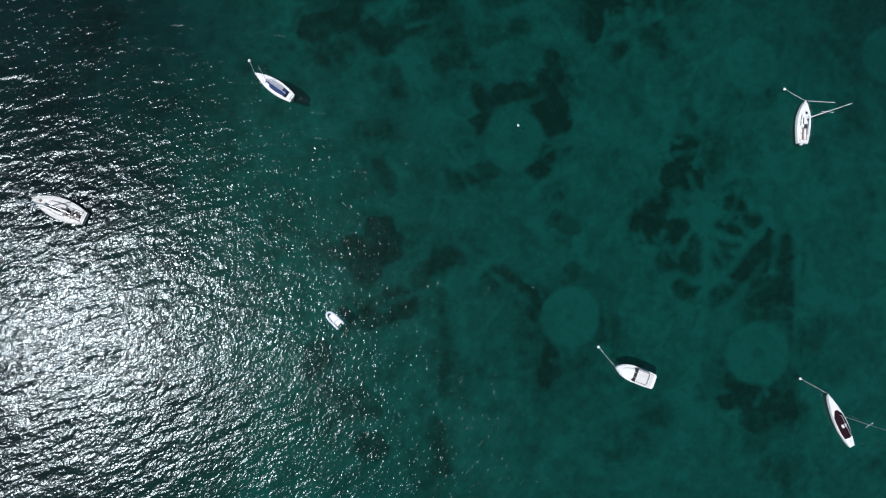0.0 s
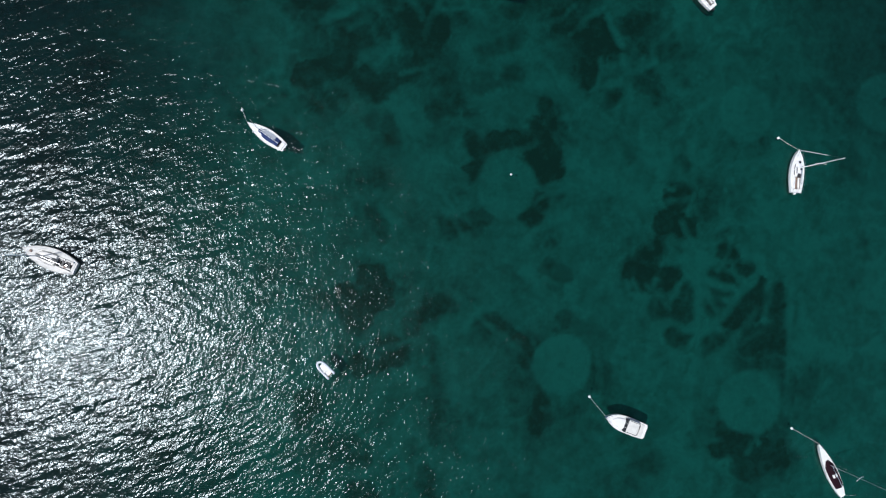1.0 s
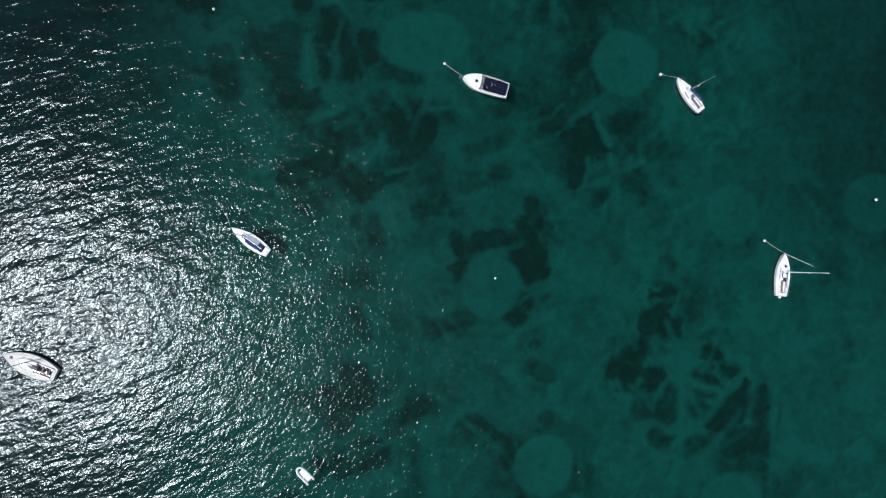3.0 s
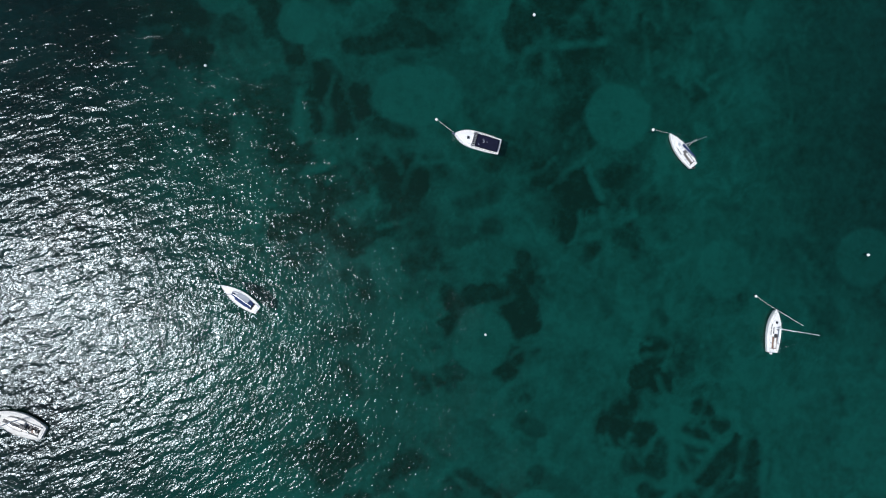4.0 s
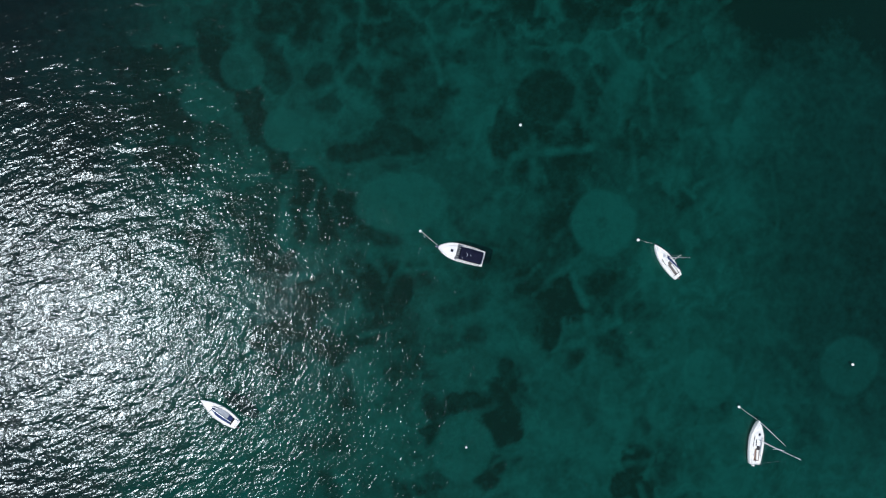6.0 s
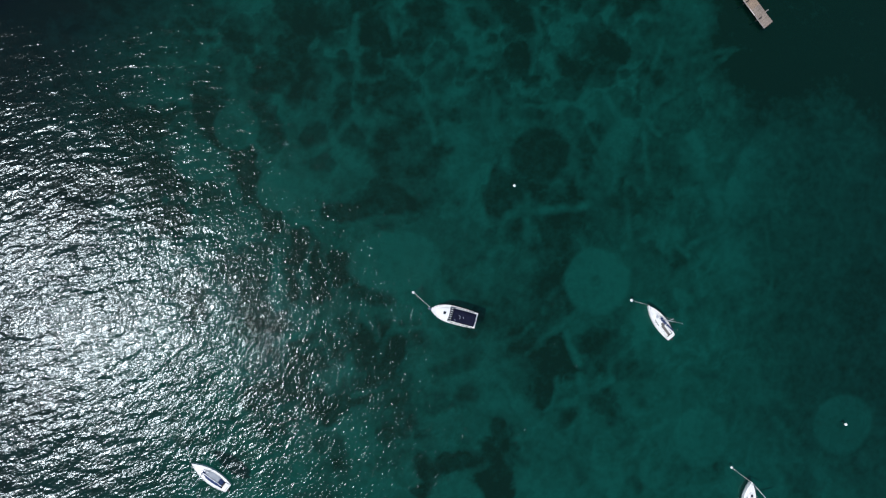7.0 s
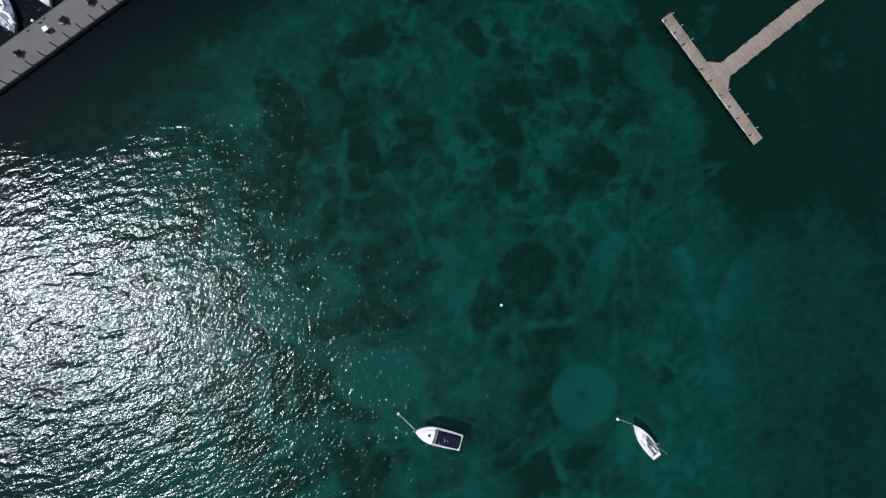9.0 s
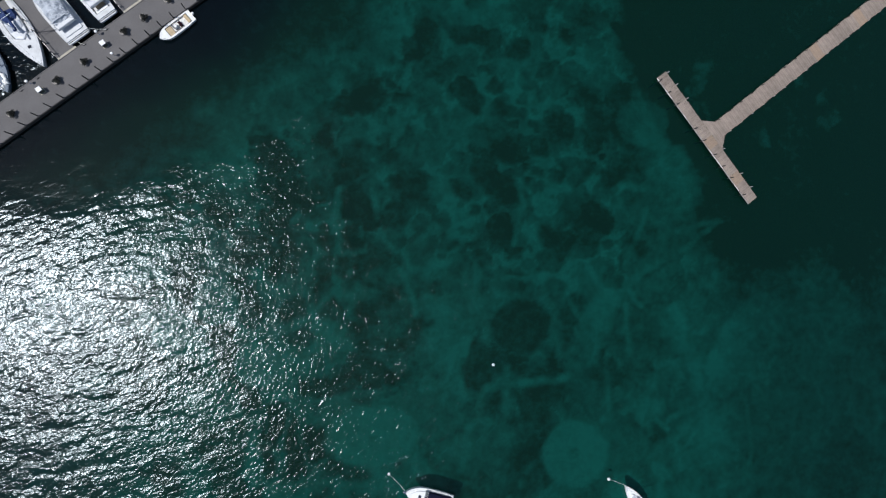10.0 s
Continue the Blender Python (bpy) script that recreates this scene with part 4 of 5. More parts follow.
def mast(boat, hull, x, z0, top, boom_len, cover, spreaders=1, furled=True, boom_swing=0.0, cover_r=0.16, thick=0.1, spar=None):
    """Mast, spreaders, boom with its sail cover, shrouds and stays; the jib is rolled round the forestay."""
    m = part("mast", tube([(x, 0, z0), (x, 0, 0.6 * top), (x, 0, top)], thick, 8, end_radius=0.7 * thick), spar or PAINTED, boat, "tall slender mast")
    part("masthead", slab(rect(x - 0.15, x + 0.1, -0.05, 0.05), top, top + 0.08, 0.01), ALLOY, m)
    for k in range(spreaders):
        z = top * (0.55 if spreaders == 1 else 0.42 + 0.26 * k)
        w = hull.half(x) * (0.85 - 0.1 * k)
        part("spreader", tube([(x - 0.12, -w, z + 0.05), (x, 0, z), (x - 0.12, w, z + 0.05)], 0.04, 5), PAINTED, m)
    zb = z0 + 0.95
    c, s = math.cos(boom_swing), math.sin(boom_swing)
    end = (x - boom_len * c, boom_len * s, zb + 0.05)
    part("boom", tube([(x, 0, zb), end], 0.06, 6), ALLOY, boat)
    if cover is not None:
        pts = [(x + 0.12, 0, zb + 0.45)] + [(x - boom_len * c * t, boom_len * s * t, zb + 0.14 + 0.02 * math.sin(9 * t)) for t in (0.05, 0.2, 0.4, 0.6, 0.8, 0.96)]
        part("sail_cover", tube(pts, cover_r * 1.25, 8, end_radius=cover_r * 0.55), cover, boat, "canvas cover over the folded mainsail", True)
    bow = (hull.l / 2 - 0.15, 0, hull.sheer(hull.l / 2) + 0.1)
    head = (x + 0.06, 0, top * 0.97)
    if furled:
        a, b = Vector(bow), Vector(head)
        part("furled_jib", tube([a.lerp(b, t) for t in (0.04, 0.16, 0.34, 0.52, 0.68)], 0.10, 7, end_radius=0.035), SAILCLOTH, boat, "white jib rolled round the forestay", True)
    stay("forestay", bow, head, boat)
    stay("backstay", (-hull.l / 2 + 0.1, 0, hull.sheer(-hull.l / 2)), (x, 0, top), boat)
    for sgn in (1, -1):
        y = sgn * (hull.half(x) - 0.08)
        stay("shroud", (x - 0.2, y, hull.sheer(x)), (x, 0, top * 0.95), boat)
    return m


def place_bow(x, y, heading, length):
    """The pose of a boat whose bow stands at x, y."""
    a = radians(heading)
    return pose(x - math.cos(a) * length / 2, y - math.sin(a) * length / 2, 0, 0, 0, heading)


def hull_parts(boat, hull, wells=(), hull_mat=None, deck_mat=None, well_mat=None, depth=0.5, stripe=None):
    part("hull", hull.skin(), hull_mat or GELCOAT, boat, smooth=False).data.shade_smooth()
    part("deck", hull.deck(wells), deck_mat or DECK, boat)
    part("toe_rail", hull.rim(), hull_mat or GELCOAT, boat)
    for x0, x1, half in wells:
        part("cockpit", hull.well(x0, x1, half, depth), well_mat or DARKWELL, boat)


def coach_windows(boat, hull, x0, x1, margin, z, n=3, rise=0.12):
    """Dark strips of glass along both sides of a cabin."""
    for s in (1, -1):
        for k in range(n):
            a = x0 + (x1 - x0) * (k + 0.08) / n
            b = x0 + (x1 - x0) * (k + 0.92) / n
            ya, yb = s * (hull.half(a) - margin), s * (hull.half(b) - margin)
            bm = bmesh.new()
            ring_loft(bm, [[(a, ya - s * 0.03, z), (b, yb - s * 0.03, z), (b, yb - s * 0.05, z + rise), (a, ya - s * 0.05, z + rise)],
                           [(a, ya + s * 0.012, z), (b, yb + s * 0.012, z), (b, yb - s * 0.012, z + rise), (a, ya - s * 0.012, z + rise)]])
            part("cabin_window", bm, TINTED, boat)


def white_sloop():
    """A white cruising sloop with brown cockpit benches and an outboard."""
    h = Hull(8.7, 2.9, 0.85, 1.15, 0.72, 0.44, 2.1)
    boat = thing("sailing_yacht", place_bow(86.0, 32.7, 86.5, h.l), "white sloop with furled jib and brown cockpit on a buoy", "sailboat")
    hull_parts(boat, h, [(-3.6, -1.25, 0.62)], well_mat=TEAK, depth=0.45)
    part("cabin", slab(rounded_plan(h, -1.2, 2.4, 0.55, 0.9), 0.92, 1.42, 0.08, 0.12, crown=0.05), GELCOAT, boat)
    coach_windows(boat, h, -0.9, 1.4, 0.55, 1.1, 2)
    hatch(boat, 1.7, 0.0, 1.46, 0.45)
    hatch(boat, 0.35, -0.35, 1.46, 0.35)
    part("companionway", slab(rect(-1.35, -0.55, -0.36, 0.36, 0.06), 1.40, 1.49, 0.03), RUBBER, boat, "dark open companionway slide")
    part("side_hatch", slab(rect(-0.6, 0.75, 0.42, 0.62, 0.04), 1.36, 1.47, 0.02), TINTED, boat)
    for s in (1, -1):
        part("cockpit_bench", slab(rect(-3.5, -1.3, s * 0.44 - 0.17, s * 0.44 + 0.17, 0.03), 0.55, 0.82, 0.03), SAILCLOTH, boat)
        part("coaming", slab(rect(-3.7, -1.2, s * 0.74 - 0.09, s * 0.74 + 0.09, 0.05), 0.85, 1.12, 0.04), GELCOAT, boat)
        winch(boat, -2.4, s * 0.74, 1.12)
    part("tiller", tube([(-3.9, 0, 1.05), (-2.9, 0.1, 1.15)], 0.025, 5), TEAK, boat)
    mast(boat, h, 0.55, 1.45, 12.9, 3.2, SAILCLOTH, 1, cover_r=0.13)
    pulpit(h, boat, 0.6)
    pulpit(h, boat, 0.6, -1, 0.8, "pushpit")
    guard_rail(h, boat, -3.4, 3.2)
    outboard(boat, -4.35, 0.35, 0.6, GELCOAT)
    return boat


def slim_sloop():
    """A long narrow racing yacht under a dark cover."""
    h = Hull(12.0, 2.5, 0.75, 1.0, 0.42, 0.42, 1.75, rake=1.2)
    boat = thing("racing_yacht", place_bow(90.2, -26.1, 116.8, h.l), "slim white yacht with dark maroon boom tent on a buoy", "sailboat")
    hull_parts(boat, h, [(-3.3, -0.6, 0.5)])
    part("cabin", slab(rounded_plan(h, -0.5, 1.9, 0.5, 0.6), 0.8, 1.12, 0.07, 0.1, crown=0.04), GELCOAT, boat)
    tent = bmesh.new()
    rings = []
    for t in [k / 10 for k in range(11)]:
        x = 2.2 - 6.0 * t
        w = min(h.half(x) - 0.16, 1.05) * (0.35 + 0.65 * min(1, t / 0.18))
        ridge = 1.55 - 0.25 * abs(t - 0.4)
        rings.append([(x, -w, 0.92), (x, -w * 0.97, 1.02), (x, -w * 0.5, 1.0 + 0.45 * (ridge - 1.0)), (x, 0, ridge),
                      (x, w * 0.5, 1.0 + 0.45 * (ridge - 1.0)), (x, w * 0.97, 1.02), (x, w, 0.92)])
    part("boom_tent", ring_loft(tent, rings), MAROON, boat, "dark maroon canvas tent over cabin and cockpit")
    for y in (0.28, -0.28):
        part("tent_window", slab(rect(-1.4, -0.7, 0.05 + y - 0.2, 0.05 + y + 0.18, 0.04), 1.1, 1.62 - abs(0.05 + y) * 0.45, 0.02), SAILCLOTH, boat, "pale window patch in the tent")
    mast(boat, h, 1.3, 1.0, 15.5, 4.4, None, 1, furled=False, thick=0.055, spar=ALLOY)
    pulpit(h, boat, 0.55)
    return boat


def blue_cover_sloop():
    """A small sloop with a blue sail cover and spray hood."""
    h = Hull(8.1, 2.6, 0.8, 1.05, 0.66, 0.43, 2.0)
    boat = thing("sailing_yacht", place_bow(62.55, 66.65, 130.5, h.l), "white sloop with blue boom cover beside a white buoy", "sailboat")
    hull_parts(boat, h, [(-3.4, -0.9, 0.6)], well_mat=DARKWELL, depth=0.45)
    part("cabin", slab(rounded_plan(h, -0.85, 2.0, 0.5, 0.9), 0.87, 1.3, 0.08, 0.12, crown=0.05), GELCOAT, boat)
    coach_windows(boat, h, -0.6, 1.0, 0.5, 1.02, 2)
    hatch(boat, 1.25, 0.0, 1.34, 0.5, GREY_CANVAS)
    part("companionway", slab(rect(-1.0, -0.3, -0.33, 0.33, 0.05), 1.28, 1.38, 0.03), DARKWELL, boat)
    for s in (1, -1):
        part("cockpit_bench", slab(rect(-3.3, -0.95, s * 0.44 - 0.15, s * 0.44 + 0.15, 0.03), 0.5, 0.76, 0.03), GELCOAT, boat)
        part("coaming", slab(rect(-3.5, -0.85, s * 0.72 - 0.08, s * 0.72 + 0.08, 0.05), 0.82, 1.06, 0.04), GELCOAT, boat)
        winch(boat, -2.0, s * 0.72, 1.06)
    mast(boat, h, 0.75, 1.3, 10.2, 3.3, BLUE, 1, furled=False, boom_swing=-0.16, thick=0.065, spar=ALLOY, cover_r=0.2)
    pulpit(h, boat, 0.55)
    guard_rail(h, boat, -3.2, 3.0)
    outboard(boat, -4.05, 0.1, 0.5)
    return boat


def day_sailer():
    """A day sailer with a blue cover over its open cockpit."""
    h = Hull(8.0, 2.55, 0.8, 1.05, 0.62, 0.42, 1.9)
    boat = thing("day_sailer", place_bow(-21.6, 34.0, 146.5, h.l), "white day sailer under a blue-grey cockpit cover", "sailboat")
    hull_parts(boat, h, [(-3.2, 0.4, 0.66)], depth=0.5)
    part("cabin", slab(rounded_plan(h, 0.45, 1.9, 0.5, 0.8), 0.87, 1.18, 0.07, 0.1, crown=0.04), GELCOAT, boat)
    bm = bmesh.new()
    rings = []
    for t in [k / 8 for k in range(9)]:
        x = 1.5 - 4.2 * t
        w = 0.22 + 0.62 * math.sin(math.pi * min(1, 0.15 + 0.62 * t))
        rings.append([(x, -w, 0.95), (x, -0.6 * w, 1.14), (x, 0.05, 1.42 - 0.1 * t), (x, 0.7 * w, 1.12), (x, 0.9 * w, 0.95)])
    part("cockpit_cover", ring_loft(bm, rings), BLUE, boat, "faded blue canvas over boom and cockpit")
    part("cover_panel", ring_loft(bmesh.new(), [[(x, -w, 0.97), (x, -0.6 * w, 1.17), (x, -0.08, 1.42 - 0.02 * x * x)] for x, w in
         ((0.9, 0.55), (0.2, 0.82), (-0.8, 0.88), (-1.8, 0.8))], True, True), GREY_CANVAS, boat, "pale grey side panel of the cover")
    part("stern_seat", slab(rect(-3.7, -3.0, -0.7, 0.7, 0.08), 0.82, 0.98, 0.04), GELCOAT, boat)
    part("boom", tube([(1.3, 0, 1.5), (-2.7, 0.05, 1.42)], 0.06, 6), ALLOY, boat)
    part("mast", tube([(1.35, 0, 1.1), (1.35, 0, 5.0), (1.35, 0, 9.2)], 0.06, 7, end_radius=0.035), ALLOY, boat, "slender grey aluminium mast")
    stay("forestay", (3.85, 0, 1.1), (1.38, 0, 8.4), boat)
    for sgn in (1, -1):
        stay("shroud", (1.1, sgn * (h.half(1.1) - 0.06), 0.9), (1.35, 0, 8.4), boat)
    outboard(boat, -4.0, 0.25, 0.5)
    return boat


def old_sloop():
    """An ageing sloop with a cluttered deck."""
    h = Hull(9.3, 3.75, 0.85, 1.15, 0.58, 0.43, 2.1)
    boat = thing("sailing_yacht", place_bow(-58.6, 10.9, 157.0, h.l), "old off-white sloop with dirty deck and dark side windows", "sailboat")
    hull_parts(boat, h, [(-4.0, -1.5, 0.7)], GELCOAT_OLD, DECK_OLD, DARKWELL, 0.5)
    part("cabin", slab(rounded_plan(h, -1.45, 2.3, 0.8, 0.9), 0.92, 1.3, 0.08, 0.14, crown=0.05), GELCOAT_OLD, boat)
    coach_windows(boat, h, -1.2, 1.6, 0.8, 1.02, 3, 0.1)
    part("roof_panel", slab(rect(-1.0, 2.1, -0.08, 0.5, 0.08), 1.28, 1.40, 0.03), TINTED, boat, "dark strip of windows along the cabin roof")
    part("deck_box", slab(rect(2.9, 3.3, -0.25, 0.15, 0.05), 1.05, 1.32, 0.04), TEAK, boat, "brown wooden box on the foredeck")
    part("companionway", slab(rect(-1.6, -0.7, -0.38, 0.38, 0.05), 1.40, 1.5, 0.03), DARKWELL, boat)
    for x, y, w, d, mat in ((-1.75, 0.2, 0.42, 1.1, RUBBER), (-2.35, -0.1, 0.36, 1.25, DARKWELL), (-2.9, 0.35, 0.5, 0.5, TEAK), (-3.0, -0.4, 0.42, 0.45, RUBBER), (-3.45, -0.1, 0.34, 1.1, DARKWELL), (-1.2, -0.6, 0.7, 0.25, RUBBER)):
        part("cockpit_gear", slab(rect(x - w / 2, x + w / 2, y - d / 2, y + d / 2, 0.05), 0.4, 0.85, 0.05), mat, boat)
    for s in (1, -1):
        part("cockpit_bench", slab(rect(-3.9, -1.55, s * 0.5 - 0.17, s * 0.5 + 0.17, 0.03), 0.55, 0.8, 0.03), GELCOAT_OLD, boat)
        part("coaming", slab(rect(-4.1, -1.45, s * 0.82 - 0.09, s * 0.82 + 0.09, 0.05), 0.85, 1.12, 0.04), GELCOAT_OLD, boat)
        winch(boat, -2.6, s * 0.82, 1.12)
    part("wheel_post", turned([(0.12, 0.4), (0.1, 1.2), (0.14, 1.3)], 8, at=(-3.2, 0, 0.0)), STEEL, boat)
    mast(boat, h, 0.9, 1.4, 12.2, 3.7, None, 1, furled=False)
    pulpit(h, boat, 0.6)
    pulpit(h, boat, 0.6, -1, 0.9, "pushpit")
    guard_rail(h, boat, -3.6, 3.4)
    return boat


def hardtop_cruiser():
    """A white motor boat with a hardtop and a dark raked windscreen."""
    h = Hull(8.5, 3.15, 1.0, 1.45, 0.9, 0.36, 3.5)
    boat = thing("motor_cruiser", place_bow(45.85, -19.95, 158.5, h.l), "white motor cruiser with hardtop and dark windscreen on a buoy", "motorboat")
    hull_parts(boat, h, [(-3.7, -1.9, 1.2)], well_mat=DECK, depth=0.5)
    part("foredeck_cabin", slab(rounded_plan(h, -0.2, 3.1, 0.45, 1.3), 1.1, 1.62, 0.1, 0.16, crown=0.06), GELCOAT, boat)
    glass = bmesh.new()
    ring_loft(glass, [[(0.55, y, 1.5), (0.15, y * 0.93, 2.12), (0.02, y * 0.93, 2.12), (0.35, y, 1.5)] for y in (-1.28, -0.65, 0, 0.65, 1.28)])
    part("windscreen", glass, TINTED, boat, "dark raked windscreen")
    for y in (-0.45, 0.45):
        part("screen_pillar", tube([(0.6, y, 1.5), (0.16, y * 0.93, 2.16)], 0.035, 5), GELCOAT, boat)
    for s in (1, -1):
        part("side_screen", slab(rect(-1.9, 0.3, s * 1.26 - 0.03, s * 1.26 + 0.03), 1.2, 2.1, 0.01), TINTED, boat)
    part("hardtop", slab(rect(-2.2, 0.05, -1.34, 1.34, 0.3), 2.1, 2.24, 0.05, 0.05, crown=0.05), DECK_OLD, boat, "off-white moulded hardtop")
    part("aft_deck_cover", slab(rect(-3.75, -2.25, -1.28, 1.28, 0.2), 1.05, 1.28, 0.06, 0.05), DECK_OLD, boat, "off-white aft seat and engine cover")
    part("cockpit_rail", tube([(-2.5, -1.3, 1.32), (-2.75, -0.8, 1.36), (-2.8, 0, 1.38), (-2.75, 0.8, 1.36), (-2.5, 1.3, 1.32)], 0.05, 6), RUBBER, boat, "dark rail round the aft cockpit")
    for s in (1, -1):
        part("side_strip", slab(rect(-2.1, -0.1, s * 1.12 - 0.04, s * 1.12 + 0.04, 0.03), 2.2, 2.27, 0.01), RUBBER, boat)
    part("roof_rack", tube([(-2.15, -1.1, 2.3), (-2.3, 0, 2.36), (-2.15, 1.1, 2.3)], 0.03, 5), RUBBER, boat)
    part("swim_platform", slab(rect(-4.75, -4.25, -1.2, 1.2, 0.15), 0.3, 0.4, 0.03), GELCOAT, boat)
    pulpit(h, boat, 0.5, 1, 1.6)
    part("bow_roller", slab(rect(4.1, 4.55, -0.1, 0.1), 1.42, 1.52, 0.02), STEEL, boat)
    return boat


def canvas_cruiser():
    """A white cabin cruiser whose aft half lies under a navy canvas."""
    h = Hull(9.2, 3.35, 1.05, 1.5, 0.88, 0.4, 3.4)
    boat = thing("cabin_cruiser", place_bow(19.5, 63.8, 168.0, h.l), "white cabin cruiser under a dark navy aft canvas", "motorboat")
    hull_parts(boat, h, [(-4.1, 0.2, 1.15)], well_mat=DECK, depth=0.55)
    part("foredeck_cabin", slab(rounded_plan(h, 0.3, 3.6, 0.42, 1.5), 1.15, 1.6, 0.1, 0.18, crown=0.06), GELCOAT, boat)
    hatch(boat, 1.75, 0.0, 1.66, 0.5)
    glass = bmesh.new()
    ring_loft(glass, [[(0.95, y, 1.55), (0.35, y * 0.93, 2.1), (0.28, y * 0.93, 2.1), (0.85, y, 1.55)] for y in (-1.35, -0.7, 0, 0.7, 1.35)])
    part("windscreen", glass, TINTED, boat, "dark raked windscreen")
    for y in (-1.2, -0.8, -0.4, 0, 0.4, 0.8, 1.2):
        part("screen_frame", tube([(0.98, y, 1.56), (0.36, y * 0.93, 2.14)], 0.035, 5), GELCOAT, boat)
    for s in (1, -1):
        part("side_deck_rail", tube([(0.9, s * 1.42, 1.62), (-1.2, s * 1.46, 1.5), (-4.0, s * 1.42, 1.4)], 0.03, 5), STEEL, boat)
    canvas = bmesh.new()
    rings = []
    for t in [k / 12 for k in range(13)]:
        x = 0.15 - 4.3 * t
        w = 1.24 - 0.05 * abs(t - 0.5)
        z = 2.12 + 0.10 * math.sin(math.pi * t) - 0.28 * t + 0.035 * math.cos(t * 6 * math.pi)
        rings.append([(x, -w, 1.25), (x, -w * 0.97, z - 0.35), (x, -w * 0.86, z - 0.08), (x, -w * 0.45, z), (x, 0, z + 0.03),
                      (x, w * 0.45, z), (x, w * 0.86, z - 0.08), (x, w * 0.97, z - 0.35), (x, w, 1.25)])
    part("canvas_top", ring_loft(canvas, rings), NAVY, boat, "dark navy canvas top over the cockpit", True)
    for k in range(3):
        x = -0.6 - 1.3 * k
        part("canvas_bow", tube([(x, -1.22, 2.02 - 0.09 * k), (x, 0, 2.24 - 0.09 * k), (x, 1.22, 2.02 - 0.09 * k)], 0.03, 5), NAVY, boat)
    for a, b in (((-0.9, -0.25, 2.22), (-1.25, 0.02, 2.24)), ((-1.3, 0.1, 2.25), (-1.1, 0.4, 2.22)), ((-1.7, -0.1, 2.2), (-1.9, 0.1, 2.2)), ((-0.3, 0.7, 2.12), (-0.5, 0.95, 2.08))):
        part("canvas_crease", tube([a, b], 0.045, 5), GREY_CANVAS, boat, "pale crease of the canvas")
    part("transom_rail", slab(rect(-4.55, -4.2, -1.4, 1.4, 0.1), 1.05, 1.2, 0.04), GELCOAT, boat)
    pulpit(h, boat, 0.55, 1, 2.0)
    anchor = part("anchor_roller", slab(rect(4.35, 4.95, -0.16, 0.16, 0.04), 1.45, 1.56, 0.03), STEEL, boat, "steel bow roller with a stowed anchor")
    part("anchor", tube([(4.7, -0.3, 1.5), (5.0, 0, 1.45), (4.7, 0.3, 1.5)], 0.05, 5), RUBBER, anchor)
    return boat


def dinghy():
    """A grey inflatable dinghy with a solid floor."""
    boat = thing("inflatable_dinghy", place_bow(-8.6, -9.2, 134.8, 3.8), "pale grey inflatable dinghy afloat on the water", "dinghy")
    path = [(-1.9, -0.68, 0.32), (-1.5, -0.7, 0.32), (0.4, -0.7, 0.34), (1.1, -0.58, 0.38), (1.5, -0.32, 0.42), (1.65, 0, 0.44),
            (1.5, 0.32, 0.42), (1.1, 0.58, 0.38), (0.4, 0.7, 0.34), (-1.5, 0.7, 0.32), (-1.9, 0.68, 0.32)]
    part("tube", tube([(x, y, z - 0.16) for x, y, z in path], 0.23, 10), PVC, boat, "pale grey inflated tube", True)
    part("floor", slab(rect(-1.45, 1.0, -0.52, 0.52, 0.15), -0.02, 0.06, 0.02), SAILCLOTH, boat)
    part("transom", slab(rect(-1.5, -1.42, -0.5, 0.5), -0.1, 0.42, 0.01), TEAK, boat)
    part("thwart", slab(rect(-0.5, -0.2, -0.55, 0.55, 0.03), 0.24, 0.28, 0.01), GELCOAT, boat)
    return boat


white_sloop()
slim_sloop()
blue_cover_sloop()
day_sailer()
old_sloop()
hardtop_cruiser()
canvas_cruiser()
dinghy()


# ---- mooring buoys and their lines ----
def buoy(x, y, r=0.28, label="white round mooring buoy floating on the water"):
    b = thing("mooring_buoy", pose(x, y, 0), label, "buoy", "mooring buoys")
    prof = [(0.04, -0.8 * r)] + [(r * math.cos(a), 0.25 * r + r * math.sin(a)) for a in [-1.2 + 2.5 * k / 8 for k in range(9)]] + [(0.05, 1.3 * r)]
    part("float", turned(prof, 14), BUOY, b, smooth=True)
    part("ring", tube([(-0.07, 0, 1.28 * r), (-0.05, 0, 1.55 * r), (0.05, 0, 1.55 * r), (0.07, 0, 1.28 * r)], 0.018, 5), STEEL, b)
    part("chain", tube([(0, 0, -0.7 * r), (0.2, 0.1, -2.2), (0.5, 0.2, -3.95)], 0.02, 4), PILE, b)
    return b


def line_to(x0, y0, x1, y1, z1, r=0.03):
    pts = []
    for t in [k / 8 for k in range(9)]:
        pts.append((x0 + (x1 - x0) * t, y0 + (y1 - y0) * t, 0.4 + (z1 - 0.4) * t ** 1.6 - 0.25 * math.sin(math.pi * t) * (1 - t)))
    ob = mesh_object("mooring_line", tube(pts, r, 5), ROPE)
    return tagged(ob, "pale mooring rope running from a boat's bow to its buoy", "rope", "mooring lines")


